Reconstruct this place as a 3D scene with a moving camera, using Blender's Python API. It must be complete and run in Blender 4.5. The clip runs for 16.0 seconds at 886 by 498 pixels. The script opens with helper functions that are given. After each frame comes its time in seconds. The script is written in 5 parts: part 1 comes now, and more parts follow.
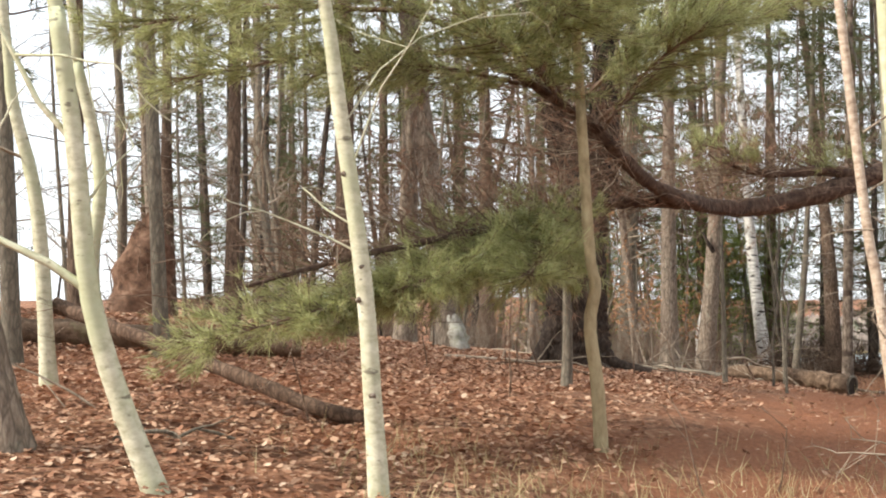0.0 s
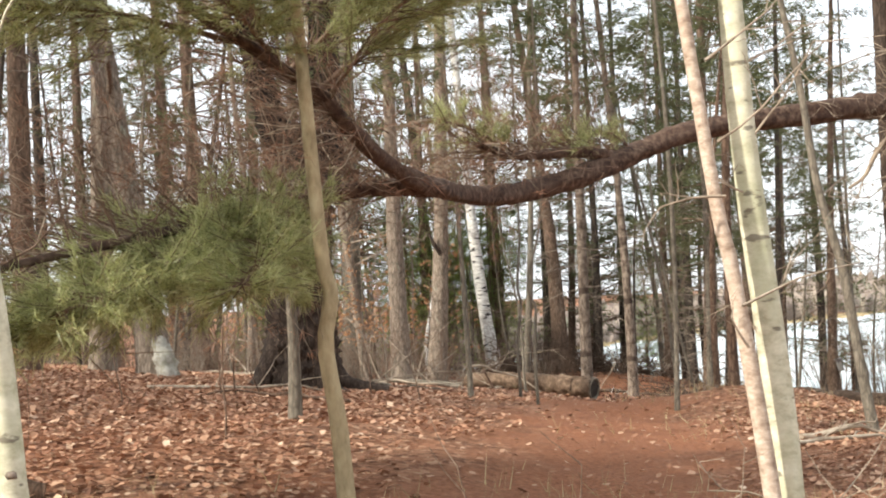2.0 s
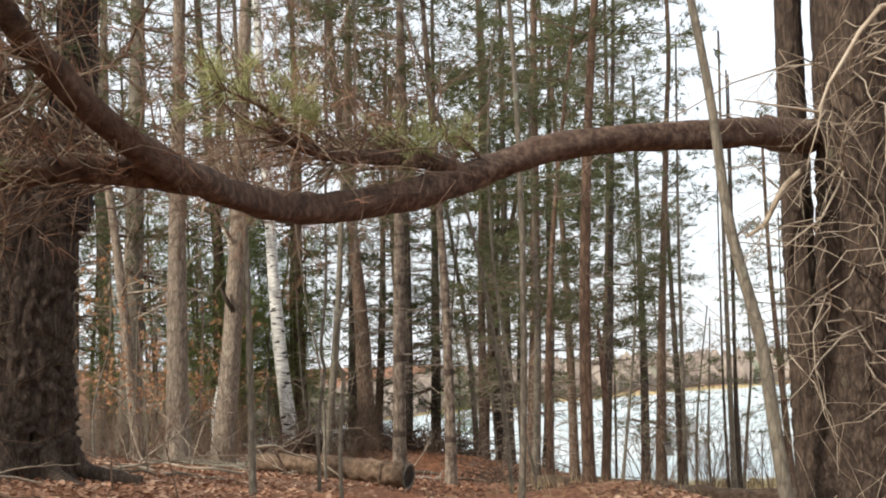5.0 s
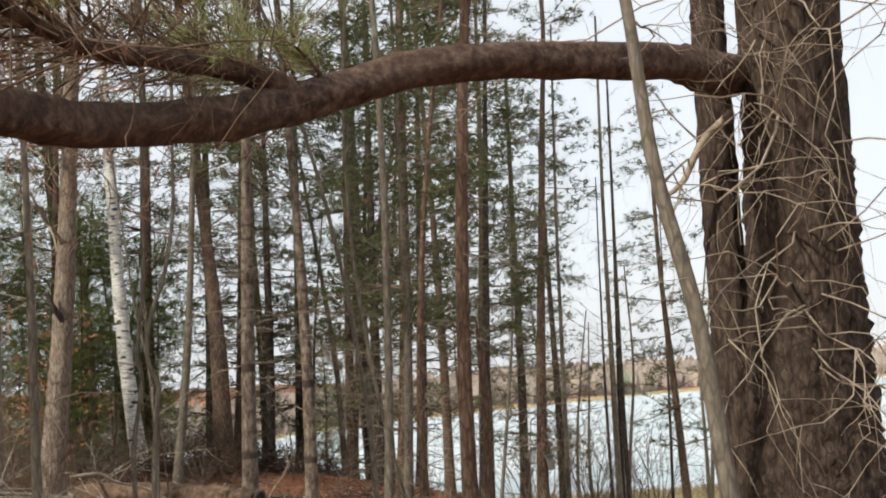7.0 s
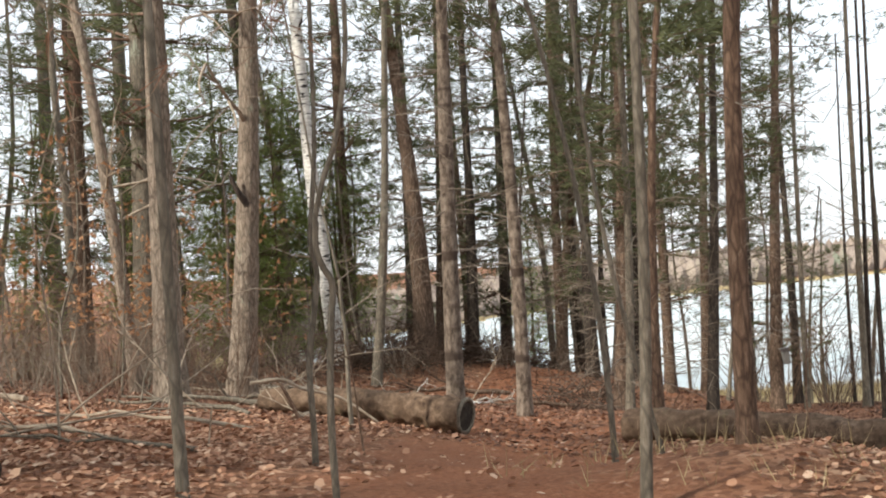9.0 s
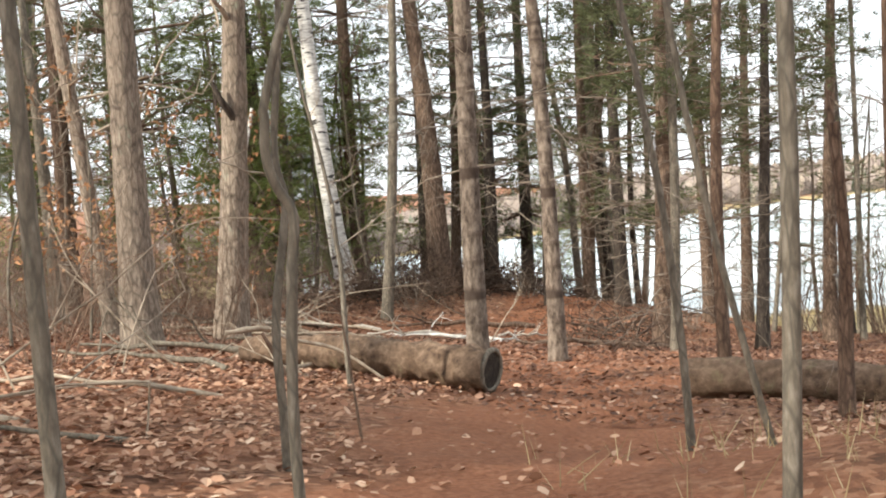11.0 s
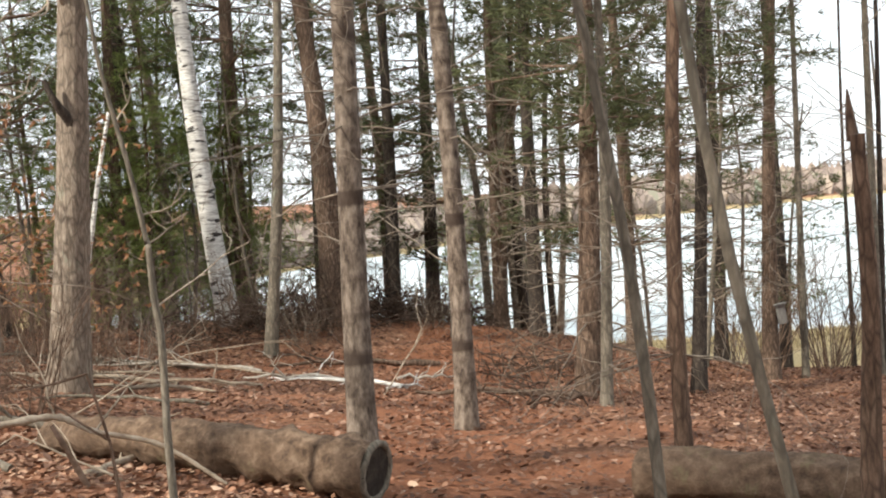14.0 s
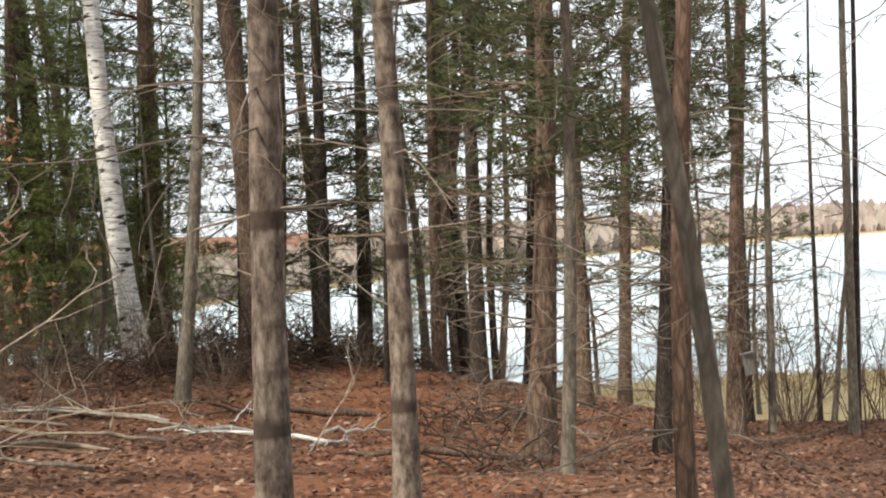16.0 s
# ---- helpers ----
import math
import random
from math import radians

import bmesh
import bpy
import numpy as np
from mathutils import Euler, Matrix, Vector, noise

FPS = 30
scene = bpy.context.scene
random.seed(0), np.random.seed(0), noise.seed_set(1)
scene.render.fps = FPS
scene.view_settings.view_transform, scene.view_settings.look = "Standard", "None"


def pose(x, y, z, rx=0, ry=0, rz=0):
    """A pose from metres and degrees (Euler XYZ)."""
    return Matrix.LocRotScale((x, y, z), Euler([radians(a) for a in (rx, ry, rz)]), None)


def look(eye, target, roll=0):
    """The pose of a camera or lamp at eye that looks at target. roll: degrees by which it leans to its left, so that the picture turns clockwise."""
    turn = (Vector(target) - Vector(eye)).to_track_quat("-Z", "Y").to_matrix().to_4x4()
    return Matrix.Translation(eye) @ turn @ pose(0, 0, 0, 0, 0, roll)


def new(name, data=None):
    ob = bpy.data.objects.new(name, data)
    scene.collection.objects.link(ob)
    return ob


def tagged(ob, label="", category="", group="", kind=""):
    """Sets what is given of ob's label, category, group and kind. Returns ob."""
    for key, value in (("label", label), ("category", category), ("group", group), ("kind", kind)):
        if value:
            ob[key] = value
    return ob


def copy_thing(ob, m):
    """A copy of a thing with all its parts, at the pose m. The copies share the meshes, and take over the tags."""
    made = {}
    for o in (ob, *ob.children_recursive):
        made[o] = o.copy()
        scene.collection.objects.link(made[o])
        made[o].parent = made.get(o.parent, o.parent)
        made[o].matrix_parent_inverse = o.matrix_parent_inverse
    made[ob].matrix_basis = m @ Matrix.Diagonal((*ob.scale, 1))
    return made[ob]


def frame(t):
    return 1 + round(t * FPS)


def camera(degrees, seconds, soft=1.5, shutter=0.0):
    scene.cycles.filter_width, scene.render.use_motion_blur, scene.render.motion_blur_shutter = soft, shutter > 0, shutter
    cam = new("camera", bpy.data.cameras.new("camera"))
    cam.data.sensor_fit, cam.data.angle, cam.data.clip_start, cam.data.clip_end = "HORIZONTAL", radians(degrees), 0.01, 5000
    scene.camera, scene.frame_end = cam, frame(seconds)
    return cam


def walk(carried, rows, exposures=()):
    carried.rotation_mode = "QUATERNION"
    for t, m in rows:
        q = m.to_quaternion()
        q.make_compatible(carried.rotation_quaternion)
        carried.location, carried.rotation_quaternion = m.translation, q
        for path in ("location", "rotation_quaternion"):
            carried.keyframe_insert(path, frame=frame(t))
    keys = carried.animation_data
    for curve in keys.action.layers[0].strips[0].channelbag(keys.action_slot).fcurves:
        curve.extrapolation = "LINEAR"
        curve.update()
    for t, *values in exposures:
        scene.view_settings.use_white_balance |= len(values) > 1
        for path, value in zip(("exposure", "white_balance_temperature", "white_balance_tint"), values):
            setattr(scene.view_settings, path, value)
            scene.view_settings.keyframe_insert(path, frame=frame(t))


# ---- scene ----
cam = camera(38.5, 16.0, soft=2.0)
# seconds, eye x, y, z, then the turn in degrees
ROWS = [
    (0.0, 0.410, -0.035, 1.702, 93.44, 0.75, 0.77),
    (0.5, 0.451, 0.483, 1.678, 93.81, 1.97, -4.52),
    (1.0, 0.468, 1.020, 1.726, 94.03, 2.33, -4.14),
    (1.5, 0.431, 1.610, 1.778, 93.84, 1.35, -6.43),
    (2.0, 0.545, 2.151, 1.762, 93.43, 3.89, -11.83),
    (2.5, 0.607, 2.676, 1.788, 94.12, 3.26, -12.82),
    (3.0, 0.611, 3.248, 1.834, 93.34, 2.20, -13.78),
    (3.5, 0.798, 3.821, 1.833, 94.17, 5.54, -15.65),
    (4.0, 0.936, 4.364, 1.816, 94.74, 3.32, -17.28),
    (6.5, 2.375, 7.177, 1.770, 97.58, 4.01, -24.55),
    (7.0, 2.487, 7.638, 1.702, 96.52, 3.73, -26.39),
    (7.5, 2.623, 8.127, 1.736, 94.06, 6.15, -26.34),
    (8.0, 2.860, 8.785, 1.790, 91.94, 2.88, -22.77),
    (8.5, 3.015, 9.403, 1.835, 91.66, 3.67, -18.85),
    (9.0, 3.253, 10.066, 1.830, 91.83, 4.02, -17.43),
    (11.5, 4.160, 12.891, 1.912, 87.87, 4.73, -16.92),
    (12.0, 4.390, 13.316, 1.974, 88.13, 5.75, -19.59),
    (12.5, 4.522, 13.762, 1.948, 87.86, 4.93, -18.08),
    (13.0, 4.639, 14.188, 2.046, 86.14, 4.06, -18.75),
    (13.5, 4.856, 14.628, 2.055, 87.22, 6.71, -21.97),
    (14.0, 5.011, 15.036, 2.042, 88.39, 4.40, -20.97),
    (14.5, 5.119, 15.440, 2.100, 89.09, 4.86, -22.05),
    (15.0, 5.335, 15.796, 2.078, 90.35, 4.75, -22.16),
    (15.5, 5.457, 16.251, 2.036, 90.59, 2.04, -21.69),
    (16.0, 5.658, 16.905, 2.016, 89.80, 3.21, -24.06),
]
walk(cam, [(t, pose(x, y, z, a, b, c)) for t, x, y, z, a, b, c in ROWS], exposures=[(0.0, 0.17), (0.5, 0.29), (1.0, 0.33), (3.5, 0.23), (6.5, -0.39), (7.5, -0.42), (9.0, 0.0), (11.5, 0.47), (13.0, 0.42), (13.5, 0.31), (16.0, -0.01)])

# ---------------------------------------------------------------- light
SUN_AZ, SUN_EL = radians(252), radians(36)   # where the sun stands: to the left of the walk, a little behind
world = bpy.data.worlds.new("world")
scene.world = world
world.use_nodes = True
wn, wl = world.node_tree.nodes, world.node_tree.links
wn.clear()
sky = wn.new("ShaderNodeTexSky")
sky.sky_type, sky.sun_disc, sky.sun_elevation, sky.sun_rotation = "NISHITA", False, SUN_EL, SUN_AZ
sky.dust_density = 3.0
veil = wn.new("ShaderNodeMix")                # thin bright overcast over the sky
veil.data_type = "RGBA"
veil.inputs["Factor"].default_value = 0.72
veil.inputs["B"].default_value = (10.2, 10.6, 11.0, 1)
wl.new(sky.outputs["Color"], veil.inputs["A"])
back = wn.new("ShaderNodeBackground")
back.inputs["Strength"].default_value = 0.15
wl.new(veil.outputs["Result"], back.inputs["Color"])
wout = wn.new("ShaderNodeOutputWorld")
wl.new(back.outputs["Background"], wout.inputs["Surface"])

sun_data = bpy.data.lights.new("sun", "SUN")
sun_data.energy, sun_data.angle, sun_data.color = 5.2, radians(2.0), (1.0, 0.93, 0.82)
sun = new("sun", sun_data)
sun_from = Vector((math.sin(SUN_AZ) * math.cos(SUN_EL), math.cos(SUN_AZ) * math.cos(SUN_EL), math.sin(SUN_EL)))
sun.matrix_world = look(sun_from * 60, (0, 0, 0))

# ---------------------------------------------------------------- materials


def node_mat(name, rough=0.85):
    m = bpy.data.materials.new(name)
    m.use_nodes = True
    n, l = m.node_tree.nodes, m.node_tree.links
    p = n["Principled BSDF"]
    p.inputs["Roughness"].default_value = rough
    p.inputs["Specular IOR Level"].default_value = 0.25
    return m, n, l, p


def coords(n, l, scale, kind="Object"):
    tc, mp = n.new("ShaderNodeTexCoord"), n.new("ShaderNodeMapping")
    mp.inputs["Scale"].default_value = scale
    l.new(tc.outputs[kind], mp.inputs["Vector"])
    return mp.outputs["Vector"]


def noise_tex(n, l, vec, scale, detail=4.0, rough=0.6):
    t = n.new("ShaderNodeTexNoise")
    t.inputs["Scale"].default_value, t.inputs["Detail"].default_value, t.inputs["Roughness"].default_value = scale, detail, rough
    l.new(vec, t.inputs["Vector"])
    return t.outputs["Fac"]


def ramp(n, l, fac, *stops):
    r = n.new("ShaderNodeValToRGB")
    e = r.color_ramp.elements
    while len(e) < len(stops):
        e.new(0.5)
    for el, (p, c) in zip(e, stops):
        el.position, el.color = p, (*c, 1)
    l.new(fac, r.inputs["Fac"])
    return r.outputs["Color"]


def mix(n, l, fac, a, b, blend="MIX"):
    x = n.new("ShaderNodeMix")
    x.data_type, x.blend_type = "RGBA", blend
    for slot, v in (("Factor", fac), ("A", a), ("B", b)):
        if isinstance(v, (int, float)):
            x.inputs[slot].default_value = v
        elif isinstance(v, tuple):
            x.inputs[slot].default_value = (*v, 1)
        else:
            l.new(v, x.inputs[slot])
    return x.outputs["Result"]


def bump(n, l, p, height, strength, dist=0.02):
    b = n.new("ShaderNodeBump")
    b.inputs["Strength"].default_value, b.inputs["Distance"].default_value = strength, dist
    l.new(height, b.inputs["Height"])
    l.new(b.outputs["Normal"], p.inputs["Normal"])


def bark(name, dark, mid, light, stretch=(13, 13, 3.6), lichen=None, lichen_at=0.6, relief=0.7):
    m, n, l, p = node_mat(name, 0.9)
    vec = coords(n, l, stretch)
    furrow = noise_tex(n, l, vec, 2.2, 5, 0.65)
    col = ramp(n, l, furrow, (0.32, dark), (0.5, mid), (0.68, light))
    big = noise_tex(n, l, coords(n, l, (1.3, 1.3, 0.7)), 1.0, 3)
    col = mix(n, l, ramp(n, l, big, (0.4, (0, 0, 0)), (0.65, (0.45, 0.45, 0.45))), col, mid)
    if lichen:
        spots = noise_tex(n, l, coords(n, l, (2.4, 2.4, 1.4)), 1.6, 5, 0.7)
        col = mix(n, l, ramp(n, l, spots, (lichen_at, (0, 0, 0)), (lichen_at + 0.08, (0.75, 0.75, 0.75))), col, lichen)
    if stretch[2] < stretch[0] and relief > 0.3:   # cracks between the plates
        cell = n.new("ShaderNodeTexVoronoi")
        cell.feature = "DISTANCE_TO_EDGE"
        cell.inputs["Scale"].default_value = 1.6
        l.new(coords(n, l, tuple(0.8 * c for c in stretch)), cell.inputs["Vector"])
        col = mix(n, l, ramp(n, l, cell.outputs["Distance"], (0.0, (0.75, 0.75, 0.75)), (0.12, (0, 0, 0))), col, dark)
    l.new(col, p.inputs["Base Color"])
    bump(n, l, p, furrow, relief, 0.03)
    return m


PINE_BARK = bark("pine_bark", (0.05, 0.033, 0.024), (0.145, 0.098, 0.068), (0.25, 0.18, 0.13), lichen=(0.16, 0.16, 0.11), lichen_at=0.62)
# pine bark darkened in its colour, for trunks seen from their shadow side
SHADED_PINE_BARK = bark("shaded_pine_bark", (0.020, 0.014, 0.010), (0.066, 0.046, 0.034), (0.13, 0.096, 0.072), lichen=(0.12, 0.115, 0.08), lichen_at=0.64)
DARK_BARK = bark("dark_grey_brown_bark", (0.026, 0.021, 0.017), (0.066, 0.052, 0.041), (0.13, 0.104, 0.082))
# near black: the crowns' shade on the twin stems is put into the colour
SHADED_STEM_BARK = bark("shaded_stem_bark", (0.010, 0.007, 0.006), (0.026, 0.018, 0.014), (0.055, 0.040, 0.031))
RED_BARK = bark("reddish_bark", (0.05, 0.031, 0.022), (0.145, 0.092, 0.062), (0.24, 0.165, 0.115))
LIMB_BARK = bark("limb_bark", (0.026, 0.016, 0.012), (0.088, 0.055, 0.040), (0.20, 0.14, 0.10), stretch=(7, 7, 7), lichen=(0.13, 0.14, 0.08), lichen_at=0.66)
OAK_BARK = bark("grey_oak_bark", (0.10, 0.08, 0.06), (0.25, 0.20, 0.155), (0.38, 0.32, 0.25), lichen=(0.30, 0.32, 0.24), lichen_at=0.6)
GREY_BARK = bark("grey_sapling_bark", (0.09, 0.08, 0.062), (0.17, 0.145, 0.11), (0.27, 0.24, 0.19), stretch=(14, 14, 4), lichen=(0.30, 0.33, 0.26), lichen_at=0.6, relief=0.35)
TAN_BARK = bark("tan_sapling_bark", (0.24, 0.19, 0.11), (0.36, 0.29, 0.17), (0.46, 0.39, 0.24), stretch=(8, 8, 3), lichen=(0.34, 0.33, 0.18), lichen_at=0.6, relief=0.2)
PEEL_BARK = bark("peeling_pinkish_bark", (0.26, 0.19, 0.135), (0.46, 0.365, 0.28), (0.62, 0.53, 0.43), stretch=(9, 9, 16), relief=0.4)
GREY_TWIG = bark("grey_twig", (0.10, 0.08, 0.06), (0.22, 0.18, 0.14), (0.34, 0.29, 0.23), stretch=(5, 5, 5), relief=0.1)
DEAD_TWIG = bark("dead_twig", (0.16, 0.12, 0.085), (0.33, 0.27, 0.20), (0.48, 0.41, 0.32), stretch=(5, 5, 5), relief=0.1)
BROWN_TWIG = bark("brown_twig", (0.07, 0.045, 0.03), (0.16, 0.105, 0.072), (0.28, 0.2, 0.15), stretch=(5, 5, 5), relief=0.1)
BRUSH_TWIG = bark("dark_brush", (0.03, 0.02, 0.014), (0.085, 0.056, 0.04), (0.17, 0.12, 0.09), stretch=(5, 5, 5), relief=0.1)
FOOT_BARK = bark("lichened_oak_foot", (0.18, 0.16, 0.13), (0.40, 0.38, 0.32), (0.58, 0.56, 0.49), stretch=(6, 6, 6), lichen=(0.30, 0.30, 0.22), lichen_at=0.55)
LOG_BARK = bark("mossy_log", (0.045, 0.029, 0.019), (0.125, 0.082, 0.053), (0.22, 0.155, 0.105), stretch=(6, 6, 6), lichen=(0.15, 0.128, 0.07), lichen_at=0.58, relief=0.9)
# rotten wood, near black to hold the shade inside the log
ROT_WOOD = bark("shaded_rotten_wood", (0.010, 0.008, 0.006), (0.03, 0.022, 0.016), (0.07, 0.055, 0.04), stretch=(5, 5, 5))
BOX_WOOD = bark("grey_box_wood", (0.13, 0.125, 0.115), (0.21, 0.20, 0.185), (0.29, 0.275, 0.25), stretch=(12, 12, 4), relief=0.3)
CUT_WOOD = bark("weathered_wood", (0.25, 0.22, 0.18), (0.42, 0.38, 0.32), (0.58, 0.53, 0.45), stretch=(12, 12, 12), relief=0.3)


def birch_bark():
    m, n, l, p = node_mat("white_birch_bark", 0.75)
    fine = noise_tex(n, l, coords(n, l, (3, 3, 22)), 1.5, 4, 0.7)
    col = ramp(n, l, fine, (0.36, (0.36, 0.34, 0.30)), (0.5, (0.66, 0.65, 0.60)), (0.62, (0.80, 0.79, 0.74)))
    scar = noise_tex(n, l, coords(n, l, (2.0, 2.0, 5.5)), 1.7, 3, 0.55)
    col = mix(n, l, ramp(n, l, scar, (0.58, (0, 0, 0)), (0.63, (1, 1, 1))), col, (0.05, 0.045, 0.04))
    l.new(col, p.inputs["Base Color"])
    bump(n, l, p, scar, 0.2)
    return m


def aspen_bark():
    m, n, l, p = node_mat("pale_aspen_bark", 0.8)
    fine = noise_tex(n, l, coords(n, l, (6, 6, 10)), 1.8, 5, 0.65)
    col = ramp(n, l, fine, (0.32, (0.34, 0.32, 0.22)), (0.5, (0.54, 0.52, 0.38)), (0.68, (0.68, 0.66, 0.52)))
    big = noise_tex(n, l, coords(n, l, (2.2, 2.2, 1.2)), 1.0, 4)
    col = mix(n, l, ramp(n, l, big, (0.45, (0, 0, 0)), (0.62, (0.8, 0.8, 0.8))), col, (0.44, 0.46, 0.29))
    scar = noise_tex(n, l, coords(n, l, (4.5, 4.5, 11)), 1.9, 3, 0.5)
    col = mix(n, l, ramp(n, l, scar, (0.64, (0, 0, 0)), (0.70, (0.8, 0.8, 0.8))), col, (0.13, 0.11, 0.08))
    l.new(col, p.inputs["Base Color"])
    bump(n, l, p, fine, 0.25)
    return m


ASPEN_BARK = aspen_bark()
BIRCH_BARK = birch_bark()


def ringed_bark():
    m, n, l, p = node_mat("ringed_young_pine_bark", 0.9)
    furrow = noise_tex(n, l, coords(n, l, (12, 12, 5)), 1.6, 5, 0.65)
    col = ramp(n, l, furrow, (0.34, (0.05, 0.036, 0.027)), (0.5, (0.15, 0.117, 0.09)), (0.66, (0.27, 0.22, 0.175)))
    rings = noise_tex(n, l, coords(n, l, (0.25, 0.25, 3.4)), 1.3, 2, 0.5)
    col = mix(n, l, ramp(n, l, rings, (0.53, (0, 0, 0)), (0.60, (0.85, 0.85, 0.85))), col, (0.045, 0.03, 0.022))
    l.new(col, p.inputs["Base Color"])
    bump(n, l, p, furrow, 0.5)
    return m


RINGED_BARK = ringed_bark()


def island_mat(name, stops, rough=0.8, through_light=0.0):
    """Leaves and needles: every loose piece takes its own shade."""
    m, n, l, p = node_mat(name, rough)
    g = n.new("ShaderNodeNewGeometry")
    col = ramp(n, l, g.outputs["Random Per Island"], *stops)
    l.new(col, p.inputs["Base Color"])
    if through_light:
        t, mx = n.new("ShaderNodeBsdfTranslucent"), n.new("ShaderNodeMixShader")
        l.new(col, t.inputs["Color"])
        mx.inputs["Fac"].default_value = through_light
        l.new(p.outputs["BSDF"], mx.inputs[1])
        l.new(t.outputs["BSDF"], mx.inputs[2])
        l.new(mx.outputs["Shader"], n["Material Output"].inputs["Surface"])
    return m


# needles of the limb: sunlight and sheen are put into the pale colour
SUNLIT_NEEDLES = island_mat("sunlit_pine_needles", ((0.0, (0.22, 0.24, 0.09)), (0.5, (0.42, 0.44, 0.19)), (1.0, (0.58, 0.58, 0.33))), 0.38, 0.6)
SUNLIT_NEEDLES.node_tree.nodes["Principled BSDF"].inputs["Specular IOR Level"].default_value = 0.6
DEAD_NEEDLES = island_mat("withered_needles", ((0.0, (0.16, 0.08, 0.05)), (0.6, (0.32, 0.17, 0.11)), (1.0, (0.46, 0.30, 0.21))), 0.7, 0.3)
# needles of the crowns: a dark copy with the shade in its colour
SHADED_NEEDLES = island_mat("shaded_pine_needles", ((0.0, (0.055, 0.064, 0.028)), (0.6, (0.11, 0.125, 0.056)), (1.0, (0.19, 0.205, 0.10))), 0.6, 0.32)
HEMLOCK = island_mat("juniper_needles", ((0.0, (0.12, 0.16, 0.045)), (0.6, (0.22, 0.275, 0.085)), (1.0, (0.34, 0.385, 0.145))), 0.55, 0.5)
# darker leaf colours carry the shade on the slope
SHADED_LITTER = island_mat("shaded_fallen_leaves", ((0.0, (0.075, 0.038, 0.025)), (0.4, (0.16, 0.08, 0.05)), (0.8, (0.27, 0.145, 0.092)), (0.97, (0.36, 0.22, 0.15)), (1.0, (0.55, 0.40, 0.30))), 0.7, 0.1)
LITTER = island_mat("fallen_oak_leaves", ((0.0, (0.18, 0.085, 0.05)), (0.35, (0.34, 0.17, 0.10)), (0.7, (0.46, 0.27, 0.17)), (0.95, (0.56, 0.37, 0.25)), (1.0, (0.68, 0.52, 0.38))), 0.75, 0.15)
BEECH_LEAVES = island_mat("dry_hanging_leaves", ((0.0, (0.28, 0.13, 0.06)), (0.6, (0.48, 0.26, 0.13)), (1.0, (0.62, 0.40, 0.24))), 0.7, 0.35)
STRAW = island_mat("dry_grass", ((0.0, (0.30, 0.23, 0.12)), (0.7, (0.50, 0.40, 0.22)), (1.0, (0.62, 0.53, 0.32))), 0.8, 0.2)
# the haze of distance is mixed into these pale grey-browns
HAZY_WOODS = island_mat("hazy_bare_woods", ((0.0, (0.25, 0.205, 0.18)), (0.6, (0.36, 0.30, 0.26)), (0.9, (0.44, 0.37, 0.30)), (1.0, (0.22, 0.24, 0.18))), 0.95)


def ground_mat():
    m, n, l, p = node_mat("leaf_and_needle_floor", 0.95)
    vec = coords(n, l, (1, 1, 1))
    vor = n.new("ShaderNodeTexVoronoi")
    vor.inputs["Scale"].default_value = 19
    l.new(vec, vor.inputs["Vector"])
    hue = n.new("ShaderNodeSeparateColor")
    l.new(vor.outputs["Color"], hue.inputs["Color"])
    litter = ramp(n, l, hue.outputs["Red"], (0.0, (0.11, 0.052, 0.029)), (0.5, (0.25, 0.12, 0.066)), (0.9, (0.37, 0.20, 0.12)), (1.0, (0.52, 0.34, 0.22)))
    fine = noise_tex(n, l, vec, 26, 6, 0.75)
    needles = ramp(n, l, fine, (0.3, (0.15, 0.056, 0.027)), (0.55, (0.33, 0.14, 0.071)), (0.75, (0.47, 0.25, 0.145)))
    patch = noise_tex(n, l, vec, 0.55, 5, 0.6)
    # the trodden trail: bare reddish needles along a line through the wood
    sep = n.new("ShaderNodeSeparateXYZ")
    l.new(vec, sep.inputs["Vector"])

    def calc(op, a, b):
        c = n.new("ShaderNodeMath")
        c.operation = op
        for i, v in enumerate((a, b)):
            if isinstance(v, (int, float)):
                c.inputs[i].default_value = v
            else:
                l.new(v, c.inputs[i])
        return c.outputs["Value"]
    off = calc("ADD", calc("ADD", calc("MULTIPLY", sep.outputs["X"], 0.935), calc("MULTIPLY", sep.outputs["Y"], -0.361)), 0.72)
    wob = calc("MULTIPLY", calc("SUBTRACT", noise_tex(n, l, vec, 0.9, 4, 0.65), 0.5), 2.6)
    edge = calc("ABSOLUTE", calc("ADD", off, wob), 0.0)
    on_trail = ramp(n, l, calc("MULTIPLY", edge, 0.4), (0.22, (1, 1, 1)), (0.5, (0, 0, 0)))
    col = mix(n, l, ramp(n, l, patch, (0.45, (0, 0, 0)), (0.6, (0.8, 0.8, 0.8))), litter, needles)
    col = mix(n, l, on_trail, col, needles)
    # beyond the trees: pale grass on the shore
    low = n.new("ShaderNodeMapRange")
    low.inputs["From Min"].default_value, low.inputs["From Max"].default_value = -1.35, -1.75
    l.new(sep.outputs["Z"], low.inputs["Value"])
    grass = ramp(n, l, fine, (0.3, (0.30, 0.22, 0.10)), (0.6, (0.55, 0.43, 0.22)))
    col = mix(n, l, low.outputs["Result"], col, grass)
    l.new(col, p.inputs["Base Color"])
    bump(n, l, p, fine, 0.9, 0.04)
    return m


GROUND = ground_mat()


